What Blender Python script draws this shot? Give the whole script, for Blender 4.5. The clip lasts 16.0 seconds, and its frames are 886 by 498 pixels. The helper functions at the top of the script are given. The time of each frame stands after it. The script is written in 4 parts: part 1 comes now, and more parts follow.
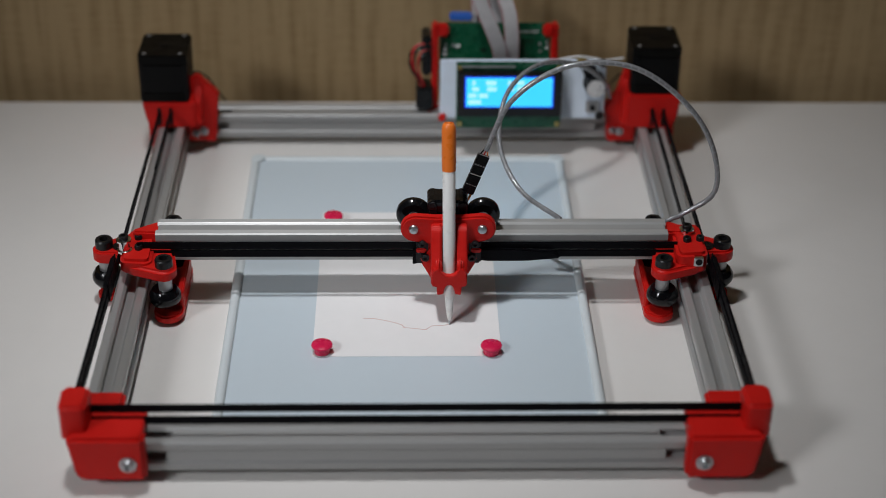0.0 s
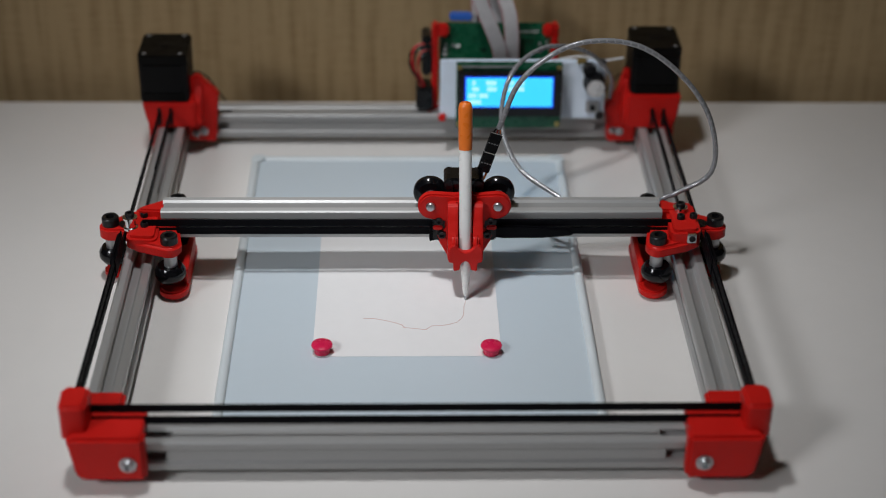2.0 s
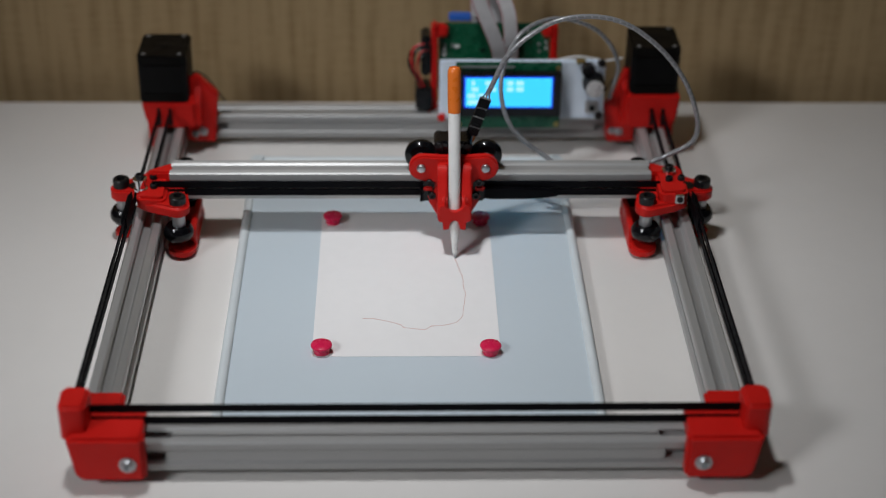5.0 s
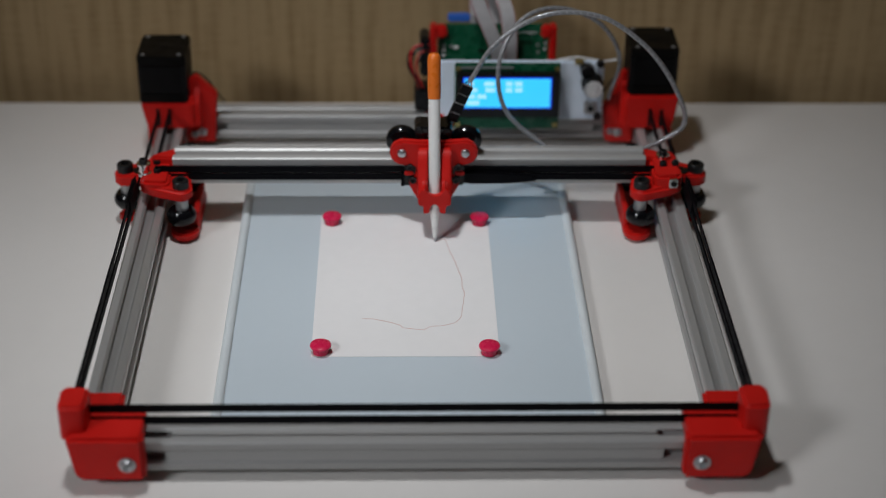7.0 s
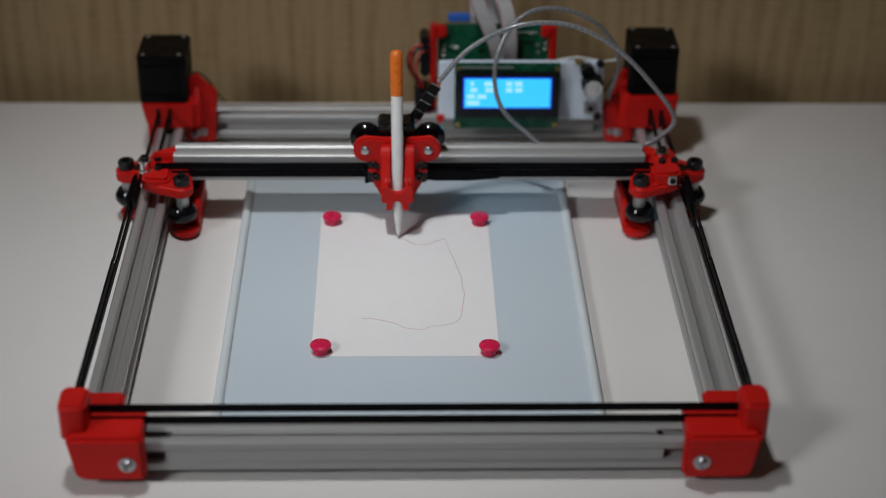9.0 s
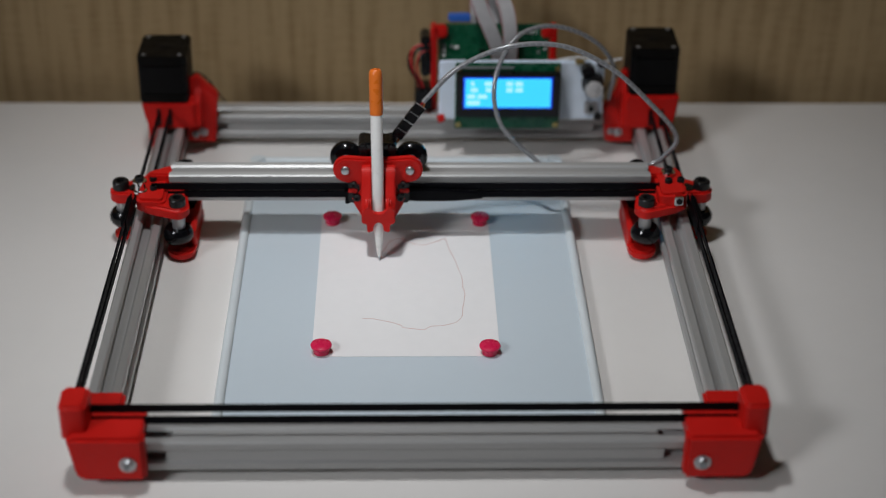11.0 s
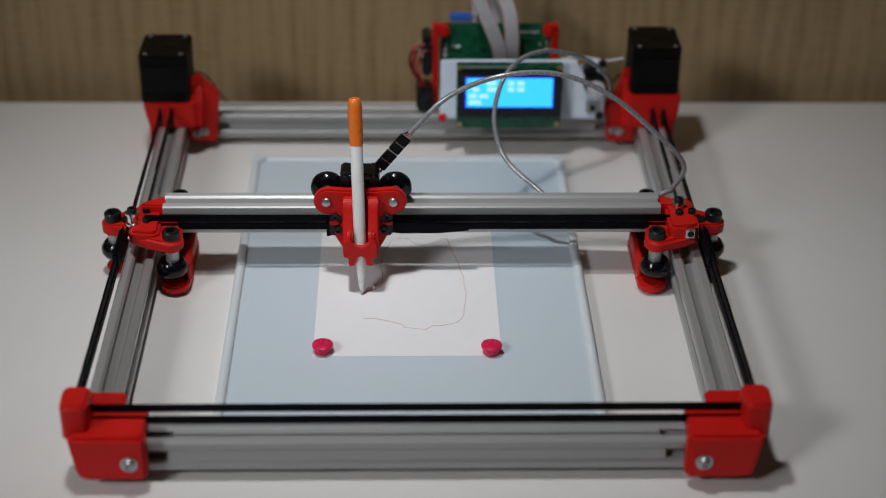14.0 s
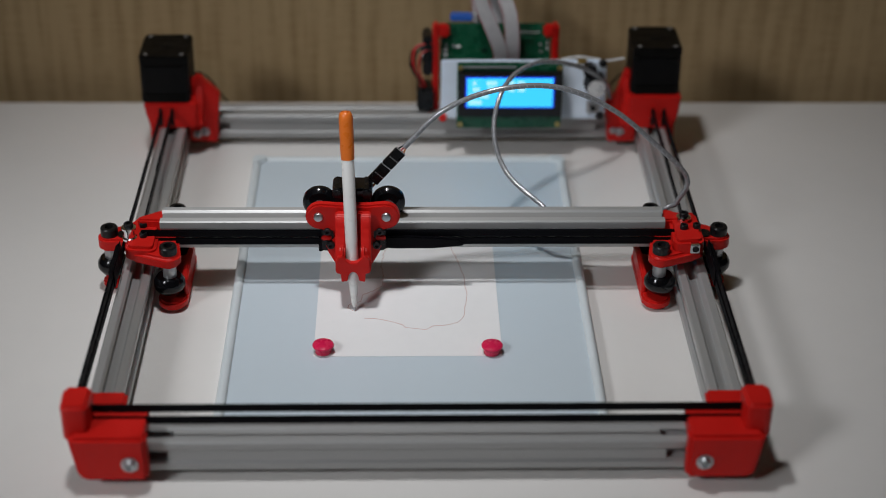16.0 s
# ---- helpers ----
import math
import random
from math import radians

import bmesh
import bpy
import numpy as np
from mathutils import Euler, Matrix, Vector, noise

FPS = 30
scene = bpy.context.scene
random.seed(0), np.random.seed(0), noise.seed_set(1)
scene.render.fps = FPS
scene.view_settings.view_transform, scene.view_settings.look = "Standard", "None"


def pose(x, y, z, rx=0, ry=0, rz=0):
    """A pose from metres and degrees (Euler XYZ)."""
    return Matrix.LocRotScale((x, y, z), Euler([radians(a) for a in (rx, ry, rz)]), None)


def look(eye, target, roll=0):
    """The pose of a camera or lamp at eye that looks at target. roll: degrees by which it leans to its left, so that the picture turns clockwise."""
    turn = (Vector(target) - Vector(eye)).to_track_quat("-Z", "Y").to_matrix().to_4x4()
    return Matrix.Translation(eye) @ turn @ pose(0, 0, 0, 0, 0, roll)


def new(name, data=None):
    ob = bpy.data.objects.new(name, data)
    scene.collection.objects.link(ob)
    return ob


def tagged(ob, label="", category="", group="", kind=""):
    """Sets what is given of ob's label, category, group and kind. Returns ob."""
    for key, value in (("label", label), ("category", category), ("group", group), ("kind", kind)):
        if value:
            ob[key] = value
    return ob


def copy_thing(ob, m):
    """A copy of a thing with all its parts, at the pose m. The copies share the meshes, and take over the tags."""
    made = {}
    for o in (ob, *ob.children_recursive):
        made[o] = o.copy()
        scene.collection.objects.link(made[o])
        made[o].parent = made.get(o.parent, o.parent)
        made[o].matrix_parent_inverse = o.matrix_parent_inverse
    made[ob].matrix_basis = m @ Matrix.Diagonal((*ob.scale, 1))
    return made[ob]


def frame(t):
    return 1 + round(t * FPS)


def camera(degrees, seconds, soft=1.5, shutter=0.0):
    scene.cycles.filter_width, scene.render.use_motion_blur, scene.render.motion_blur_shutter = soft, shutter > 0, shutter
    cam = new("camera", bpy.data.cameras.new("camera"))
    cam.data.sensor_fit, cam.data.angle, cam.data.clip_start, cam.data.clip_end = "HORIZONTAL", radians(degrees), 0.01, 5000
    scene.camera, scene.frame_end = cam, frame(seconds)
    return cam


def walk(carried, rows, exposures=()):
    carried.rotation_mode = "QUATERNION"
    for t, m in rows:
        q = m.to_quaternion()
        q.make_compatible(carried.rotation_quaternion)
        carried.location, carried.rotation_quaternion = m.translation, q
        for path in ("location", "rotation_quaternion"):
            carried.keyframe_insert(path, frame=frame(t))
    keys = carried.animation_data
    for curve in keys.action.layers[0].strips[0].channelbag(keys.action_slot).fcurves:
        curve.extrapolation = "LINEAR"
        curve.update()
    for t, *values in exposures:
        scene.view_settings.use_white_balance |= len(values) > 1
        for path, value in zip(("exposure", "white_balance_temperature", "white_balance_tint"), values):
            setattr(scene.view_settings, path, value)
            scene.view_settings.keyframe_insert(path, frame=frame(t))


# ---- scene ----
# ---- camera and its way ----
FOV = 29.2899
cam = camera(FOV, 16.0, soft=0.95)
cam.data.dof.use_dof = True
cam.data.dof.focus_distance = 1.275
cam.data.dof.aperture_fstop = 3.2
CAMERA_ROWS = [
    (0, -0.01135, -0.88815, 0.71324, 58.9447, -0.6937, -1.2914),
    (2, -0.01135, -0.88815, 0.71324, 58.9446, -0.6936, -1.2914),
    (3, -0.01135, -0.88808, 0.71321, 58.9436, -0.6899, -1.2936),
    (4, -0.01134, -0.88791, 0.71310, 58.9408, -0.6799, -1.2996),
    (5.2, -0.01138, -0.88901, 0.71376, 58.9523, -0.6951, -1.3226),
    (6.5, -0.01142, -0.89020, 0.71448, 58.9649, -0.7116, -1.3476),
    (7.5, -0.01145, -0.89122, 0.71510, 58.9612, -0.7168, -1.3418),
    (9, -0.01145, -0.89135, 0.71517, 58.9612, -0.7195, -1.3410),
    (10.2, -0.01145, -0.89138, 0.71519, 58.9611, -0.7111, -1.3347),
    (11.5, -0.01145, -0.89142, 0.71521, 58.9609, -0.7019, -1.3279),
    (12, -0.01144, -0.89118, 0.71507, 58.9604, -0.7013, -1.3181),
    (12.5, -0.01143, -0.89078, 0.71483, 58.9595, -0.6976, -1.3074),
    (13, -0.01142, -0.89054, 0.71468, 58.9581, -0.6963, -1.2980),
    (13.5, -0.01142, -0.89044, 0.71463, 58.9544, -0.6889, -1.2929),
    (14, -0.01141, -0.89021, 0.71449, 58.9473, -0.6690, -1.2932),
    (14.5, -0.01141, -0.89015, 0.71445, 58.9412, -0.6606, -1.2878),
    (15, -0.01142, -0.89031, 0.71455, 58.9419, -0.6532, -1.2875),
    (16, -0.01142, -0.89045, 0.71463, 58.9487, -0.6442, -1.2870),
]
EXPOSURES = [(0, -0.38), (1.5, -0.36), (4, -0.31), (6.5, -0.51), (9, -0.56), (11.5, -0.39), (12.5, -0.39), (14, -0.41), (16, -0.45)]
walk(cam, [(t, pose(*p)) for t, *p in CAMERA_ROWS], EXPOSURES)

# ---- world, lamps, exposure ----
world = bpy.data.worlds.new("room_air")
scene.world = world
world.use_nodes = True
world.node_tree.nodes["Background"].inputs[0].default_value = (0.85, 0.85, 0.86, 1)
world.node_tree.nodes["Background"].inputs[1].default_value = 0.07


def ceiling_lamp(name, place, target, size, watts, color, spread):
    light = bpy.data.lights.new(name, "AREA")
    light.shape, light.size, light.energy, light.color = "DISK", size, watts, color
    light.spread = radians(spread)
    ob = new(name, light)
    ob.matrix_world = look(place, target)
    return ob


ceiling_lamp("ceiling_lamp", (-0.19, 0.10, 1.28), (-0.02, 0.24, 0.0), 0.11, 1.30, (0.925, 0.94, 0.96), 60)
ceiling_lamp("room_lamp", (-1.67, -1.50, 1.80), (0.05, 0.20, 0.0), 0.70, 1.85, (0.915, 0.94, 0.975), 31)


# ---- materials ----
def mat(name, color, rough=0.5, metal=0.0, spec=0.5, var=0.12, scale=60.0, bump=0.0, bump_scale=400.0,
        rough_var=0.1, stretch=(1, 1, 1), coat=0.0):
    """A surface with two scales of tone variation, uneven gloss and fine relief."""
    m = bpy.data.materials.new(name)
    m.use_nodes = True
    nt = m.node_tree
    b = nt.nodes["Principled BSDF"]
    b.inputs["Metallic"].default_value = metal
    b.inputs["Specular IOR Level"].default_value = spec
    b.inputs["Coat Weight"].default_value = coat
    co = nt.nodes.new("ShaderNodeTexCoord")
    mp = nt.nodes.new("ShaderNodeMapping")
    mp.inputs["Scale"].default_value = stretch
    nt.links.new(co.outputs["Object"], mp.inputs[0])
    n1, n2 = nt.nodes.new("ShaderNodeTexNoise"), nt.nodes.new("ShaderNodeTexNoise")
    n1.inputs["Scale"].default_value, n1.inputs["Detail"].default_value = scale, 4
    n2.inputs["Scale"].default_value, n2.inputs["Detail"].default_value = scale * 9, 2
    for n in (n1, n2):
        nt.links.new(mp.outputs[0], n.inputs["Vector"])
    mixn = nt.nodes.new("ShaderNodeMath")
    mixn.operation = "MULTIPLY_ADD"
    mixn.inputs[1].default_value = 0.35
    nt.links.new(n2.outputs["Fac"], mixn.inputs[0])
    nt.links.new(n1.outputs["Fac"], mixn.inputs[2])
    ramp = nt.nodes.new("ShaderNodeMapRange")
    ramp.inputs["From Min"].default_value, ramp.inputs["From Max"].default_value = 0.4, 0.95
    ramp.inputs["To Min"].default_value, ramp.inputs["To Max"].default_value = 1 - var, 1 + var
    nt.links.new(mixn.outputs[0], ramp.inputs["Value"])
    mul = nt.nodes.new("ShaderNodeVectorMath")
    mul.operation = "SCALE"
    mul.inputs[0].default_value = color
    nt.links.new(ramp.outputs[0], mul.inputs["Scale"])
    nt.links.new(mul.outputs[0], b.inputs["Base Color"])
    rr = nt.nodes.new("ShaderNodeMapRange")
    rr.inputs["From Min"].default_value, rr.inputs["From Max"].default_value = 0.3, 0.7
    rr.inputs["To Min"].default_value, rr.inputs["To Max"].default_value = max(0.02, rough - rough_var), min(1, rough + rough_var)
    nt.links.new(n1.outputs["Fac"], rr.inputs["Value"])
    nt.links.new(rr.outputs[0], b.inputs["Roughness"])
    if bump:
        n3 = nt.nodes.new("ShaderNodeTexNoise")
        n3.inputs["Scale"].default_value = bump_scale
        nt.links.new(mp.outputs[0], n3.inputs["Vector"])
        bp = nt.nodes.new("ShaderNodeBump")
        bp.inputs["Strength"].default_value, bp.inputs["Distance"].default_value = bump, 0.0004
        nt.links.new(n3.outputs["Fac"], bp.inputs["Height"])
        nt.links.new(bp.outputs[0], b.inputs["Normal"])
    return m


def glow(name, color, strength):
    m = bpy.data.materials.new(name)
    m.use_nodes = True
    b = m.node_tree.nodes["Principled BSDF"]
    b.inputs["Base Color"].default_value = (*[c * 0.3 for c in color], 1)
    b.inputs["Emission Color"].default_value = (*color, 1)
    b.inputs["Emission Strength"].default_value = strength
    b.inputs["Roughness"].default_value = 0.25
    return m


def layered_print(name, color):
    """Glossy printed plastic with fine horizontal layer lines."""
    m = mat(name, color, 0.42, 0, 0.22, 0.10, 45, 0, 400, 0.08)
    nt = m.node_tree
    co = nt.nodes.new("ShaderNodeTexCoord")
    wv = nt.nodes.new("ShaderNodeTexWave")
    wv.bands_direction = "Z"
    wv.inputs["Scale"].default_value = 420
    wv.inputs["Distortion"].default_value = 1.2
    bp = nt.nodes.new("ShaderNodeBump")
    bp.inputs["Strength"].default_value, bp.inputs["Distance"].default_value = 0.25, 0.0003
    nt.links.new(co.outputs["Object"], wv.inputs["Vector"])
    nt.links.new(wv.outputs["Fac"], bp.inputs["Height"])
    nt.links.new(bp.outputs[0], nt.nodes["Principled BSDF"].inputs["Normal"])
    return m


def wall_cloth(name):
    """Brown woven wallpaper: vertical stripes of uneven width and a fine weave."""
    m = bpy.data.materials.new(name)
    m.use_nodes = True
    nt = m.node_tree
    b = nt.nodes["Principled BSDF"]
    b.inputs["Roughness"].default_value = 0.85
    b.inputs["Specular IOR Level"].default_value = 0.2
    co = nt.nodes.new("ShaderNodeTexCoord")
    wv = nt.nodes.new("ShaderNodeTexWave")
    wv.bands_direction = "X"
    wv.inputs["Scale"].default_value = 17.0
    wv.inputs["Distortion"].default_value = 1.5
    wv.inputs["Detail"].default_value = 2
    nt.links.new(co.outputs["Object"], wv.inputs["Vector"])

    def streak(scale, stretch):
        mp = nt.nodes.new("ShaderNodeMapping")
        mp.inputs["Scale"].default_value = stretch
        n = nt.nodes.new("ShaderNodeTexNoise")
        n.inputs["Scale"].default_value = scale
        n.inputs["Detail"].default_value = 5
        nt.links.new(co.outputs["Object"], mp.inputs[0])
        nt.links.new(mp.outputs[0], n.inputs["Vector"])
        return n
    s1, s2, s3 = streak(120, (1, 1, 0.06)), streak(260, (0.15, 1, 1)), streak(40, (1, 1, 0.3))

    def add(a, bsock, f):
        n = nt.nodes.new("ShaderNodeMath")
        n.operation = "MULTIPLY_ADD"
        n.inputs[1].default_value = f
        nt.links.new(a, n.inputs[0])
        nt.links.new(bsock, n.inputs[2])
        return n.outputs[0]
    v = add(wv.outputs["Fac"], s1.outputs["Fac"], 0.16)
    v = add(s2.outputs["Fac"], v, 0.42)
    v = add(s3.outputs["Fac"], v, 0.30)
    ramp = nt.nodes.new("ShaderNodeValToRGB")
    ramp.color_ramp.elements[0].position, ramp.color_ramp.elements[0].color = 0.66, (0.298, 0.202, 0.100, 1)
    ramp.color_ramp.elements[1].position, ramp.color_ramp.elements[1].color = 1.10, (0.425, 0.305, 0.165, 1)
    nt.links.new(v, ramp.inputs[0])
    nt.links.new(ramp.outputs[0], b.inputs["Base Color"])
    bp = nt.nodes.new("ShaderNodeBump")
    bp.inputs["Strength"].default_value, bp.inputs["Distance"].default_value = 0.4, 0.0006
    nt.links.new(v, bp.inputs["Height"])
    nt.links.new(bp.outputs[0], b.inputs["Normal"])
    return m


RED = layered_print("red_print", (0.56, 0.011, 0.008))
def drawn_aluminium(name, axis):
    """Anodised aluminium with fine drawing lines along one axis."""
    m = mat(name, (0.50, 0.50, 0.496), 0.44, 0.50, 0.5, 0.06, 30, 0.08, 600, 0.06, tuple(0.06 if a else 1 for a in axis))
    nt = m.node_tree
    b = nt.nodes["Principled BSDF"]
    c = nt.nodes.new("ShaderNodeCombineXYZ")
    for k in range(3):
        c.inputs[k].default_value = axis[k]
    nt.links.new(c.outputs[0], b.inputs["Tangent"])
    b.inputs["Anisotropic"].default_value = 0.62
    b.inputs["Anisotropic Rotation"].default_value = 0.25
    return m


ALU_ACROSS, ALU_ALONG = drawn_aluminium("aluminium_across", (1, 0, 0)), drawn_aluminium("aluminium_along", (0, 1, 0))
FLAT_GREY = mat("flat_grey_beam_and_cover", (0.35, 0.35, 0.348), 0.45, 0.25, 0.5, 0.06, 30, 0, 400, 0.06, (0.06, 1, 1))
CHROME = mat("polished_chrome", (0.80, 0.81, 0.82), 0.10, 1.0, 0.5, 0.05, 300, 0, 400, 0.04)
STEEL = mat("zinc_plated_steel", (0.50, 0.53, 0.55), 0.38, 1.0, 0.5, 0.08, 300, 0, 400, 0.08)
BLACK_STEEL = mat("black_oxide_steel", (0.007, 0.007, 0.008), 0.36, 0.0, 0.35, 0.2, 300, 0, 400, 0.1)
MOTOR_BLACK = mat("motor_black_paint", (0.003, 0.003, 0.0034), 0.5, 0.0, 0.15, 0.25, 80, 0.1, 300, 0.1)
MOTOR_END = mat("motor_end_cap", (0.003, 0.0027, 0.0026), 0.45, 0.0, 0.12, 0.2, 80, 0.1, 300, 0.1)
RUBBER = mat("black_belt_rubber", (0.003, 0.003, 0.0042), 0.5, 0, 0.07, 0.25, 200, 0.3, 900, 0.1)
WHEEL = mat("black_wheel_plastic", (0.004, 0.004, 0.005), 0.14, 0, 0.35, 0.15, 200, 0, 400, 0.08)
BLACK_PLASTIC = mat("black_plastic", (0.004, 0.004, 0.005), 0.30, 0, 0.30, 0.2, 150, 0.1, 500, 0.1)
SPACER = mat("grey_spacer", (0.42, 0.42, 0.43), 0.4, 0.7, 0.5, 0.1, 200)
TABLE = mat("white_laminate", (0.74, 0.715, 0.69), 0.42, 0, 0.4, 0.025, 6, 0.06, 700, 0.06)
BOARD = mat("whiteboard_enamel", (0.56, 0.635, 0.69), 0.34, 0, 0.45, 0.015, 12, 0, 400, 0.01)
RIM = mat("pale_plastic_rim", (0.63, 0.68, 0.70), 0.4, 0, 0.5, 0.04, 40)
PAPER = mat("white_paper", (0.80, 0.79, 0.79), 0.8, 0, 0.25, 0.015, 90, 0.15, 1500, 0.05)
MAGNET = mat("pink_red_plastic", (0.66, 0.012, 0.075), 0.3, 0, 0.5, 0.06, 150)
INK = mat("brown_ink", (0.52, 0.27, 0.22), 0.7, 0, 0.2, 0.3, 800)
PEN_WHITE = mat("white_pen_plastic", (0.78, 0.775, 0.76), 0.32, 0, 0.5, 0.03, 120)
PEN_ORANGE = mat("orange_pen_plastic", (0.82, 0.19, 0.024), 0.35, 0, 0.5, 0.06, 120)
CABLE = mat("grey_cable_sheath", (0.29, 0.295, 0.31), 0.2, 0.25, 0.7, 0.08, 200)
PCB = mat("green_circuit_board", (0.006, 0.090, 0.042), 0.28, 0, 0.5, 0.25, 120, 0.1, 400)
LCD_BEZEL = mat("black_lcd_bezel", (0.008, 0.008, 0.009), 0.35, 0.2, 0.5, 0.1, 150)
# white print; the display's blue glow is put into its base colour
SCREENLIT_PLATE = mat("white_plate_screen_tint", (0.76, 0.84, 0.95), 0.45, 0, 0.4, 0.05, 60, 0.1, 600)
KNOB_TOP = mat("pale_knob_cap", (0.72, 0.72, 0.72), 0.3, 0.3, 0.5, 0.05, 150)
GOLD = mat("brass_pad", (0.55, 0.42, 0.16), 0.35, 0.9, 0.5, 0.1, 200)
RIBBON = mat("grey_ribbon_wire", (0.40, 0.39, 0.40), 0.45, 0, 0.5, 0.1, 150)
EDGE_WIRE = mat("dull_red_wire_sheath", (0.30, 0.10, 0.10), 0.45, 0, 0.5, 0.1, 150)
RED_WIRE = mat("red_wire_sheath", (0.5, 0.02, 0.02), 0.4, 0, 0.5, 0.1, 150)
ORANGE_WIRE = mat("orange_wire_sheath", (0.75, 0.2, 0.03), 0.4, 0, 0.5, 0.1, 150)
BLUE_PLASTIC = mat("blue_terminal_plastic", (0.03, 0.14, 0.55), 0.4, 0, 0.5, 0.1, 150)
WHITE_MARK = mat("white_print_mark", (0.75, 0.75, 0.75), 0.6, 0, 0.3, 0.05, 200)
SCREEN = glow("lit_blue_screen", (0.04, 0.56, 1.0), 1.5)
SCREEN_TEXT = glow("lit_white_characters", (0.40, 0.85, 1.0), 1.35)
SCREEN_EDGE = glow("lit_deep_blue_border", (0.01, 0.06, 0.95), 0.9)
WALL_CLOTH = wall_cloth("brown_woven_wallpaper")
ROOM_PAINT = mat("cream_room_paint", (0.62, 0.60, 0.56), 0.8, 0, 0.3, 0.04, 3, 0.2, 200)
FLOOR_WOOD = mat("brown_floor_boards", (0.22, 0.14, 0.08), 0.5, 0, 0.4, 0.2, 8, 0.2, 100)


# ---- mesh helpers ----
def part(name, bm, material, parent=None, label=""):
    """Links a bmesh as one mesh object, under its thing or part."""
    me = bpy.data.meshes.new(name)
    bmesh.ops.recalc_face_normals(bm, faces=bm.faces)
    bm.to_mesh(me)
    bm.free()
    me.materials.append(material)
    ob = new(name, me)
    if parent:
        ob.parent = parent
    return tagged(ob, label)


def smooth(ob, angle=40):
    for p in ob.data.polygons:
        p.use_smooth = True
    ob.data.set_sharp_from_angle(angle=radians(angle))
    return ob


def merge(bm, other):
    me = bpy.data.meshes.new("tmp")
    other.to_mesh(me)
    other.free()
    bm.from_mesh(me)
    bpy.data.meshes.remove(me)
    return bm


def bevelled(bm, w, seg=2, angle=30):
    if w > 0:
        edges = [e for e in bm.edges if len(e.link_faces) == 2 and e.calc_face_angle(0) > radians(angle)]
        bmesh.ops.bevel(bm, geom=edges, offset=w, segments=seg, affect="EDGES", clamp_overlap=True)
    return bm


def box(x0, x1, y0, y1, z0, z1, bevel=0.0, seg=2, bm=None):
    b = bmesh.new()
    m = Matrix.Translation(((x0 + x1) / 2, (y0 + y1) / 2, (z0 + z1) / 2)) @ Matrix.Diagonal((x1 - x0, y1 - y0, z1 - z0, 1))
    bmesh.ops.create_cube(b, size=1, matrix=m)
    bevelled(b, bevel, seg)
    return merge(bm, b) if bm else b


def prism(pts, axis, a, b, bevel=0.0, seg=2, bm=None, angle=30):
    """Extrudes an outline. axis x: points are (y, z); y: (x, z); z: (x, y)."""
    k = bmesh.new()

    def at(p, v):
        return {"x": (v, p[0], p[1]), "y": (p[0], v, p[1]), "z": (p[0], p[1], v)}[axis]
    lo, hi = [k.verts.new(at(p, a)) for p in pts], [k.verts.new(at(p, b)) for p in pts]
    n = len(pts)
    for i in range(n):
        k.faces.new((lo[i], lo[(i + 1) % n], hi[(i + 1) % n], hi[i]))
    k.faces.new(lo)
    k.faces.new(hi[::-1])
    bmesh.ops.recalc_face_normals(k, faces=k.faces)
    bevelled(k, bevel, seg, angle)
    return merge(bm, k) if bm else k


def lathe(profile, place, axis="z", seg=28, bm=None):
    """Turns (radius, height) pairs about an axis through place."""
    k = bmesh.new()
    rings = []
    for r, h in profile:
        ring = []
        for i in range(seg):
            a = 2 * math.pi * i / seg
            u, v = r * math.cos(a), r * math.sin(a)
            d = {"z": (u, v, h), "y": (u, h, v), "x": (h, u, v)}[axis]
            ring.append(k.verts.new(Vector(place) + Vector(d)))
        rings.append(ring)
    for r0, r1 in zip(rings, rings[1:]):
        for i in range(seg):
            k.faces.new((r0[i], r0[(i + 1) % seg], r1[(i + 1) % seg], r1[i]))
    k.faces.new(rings[0])
    k.faces.new(rings[-1][::-1])
    bmesh.ops.recalc_face_normals(k, faces=k.faces)
    return merge(bm, k) if bm else k


def tube(pts, r, seg=8, bm=None):
    """A round tube along a line of points."""
    k = bmesh.new()
    pts = [Vector(p) for p in pts]
    rings, side = [], None
    for i, p in enumerate(pts):
        d = (pts[min(i + 1, len(pts) - 1)] - pts[max(i - 1, 0)]).normalized()
        side = (d.orthogonal() if side is None else side - d * side.dot(d)).normalized()
        up = d.cross(side)
        rings.append([k.verts.new(p + r * (math.cos(2 * math.pi * j / seg) * side + math.sin(2 * math.pi * j / seg) * up)) for j in range(seg)])
    for r0, r1 in zip(rings, rings[1:]):
        for j in range(seg):
            k.faces.new((r0[j], r0[(j + 1) % seg], r1[(j + 1) % seg], r1[j]))
    k.faces.new(rings[0])
    k.faces.new(rings[-1][::-1])
    return merge(bm, k) if bm else k


def spline(pts, n):
    """n points along a smooth line through pts, evenly spaced."""
    P = [Vector(p) for p in pts]
    P = [2 * P[0] - P[1], *P, 2 * P[-1] - P[-2]]
    fine = []
    for i in range(1, len(P) - 2):
        for j in range(12):
            u = j / 12
            a, b, c, d = P[i - 1:i + 3]
            fine.append(0.5 * (2 * b + (c - a) * u + (2 * a - 5 * b + 4 * c - d) * u * u + (3 * b - a - 3 * c + d) * u ** 3))
    fine.append(P[-2])
    s = np.cumsum([0] + [(q - p).length for p, q in zip(fine, fine[1:])])
    F = np.array([tuple(p) for p in fine])
    return [Vector([np.interp(v, s, F[:, k]) for k in range(3)]) for v in np.linspace(0, s[-1], n)]


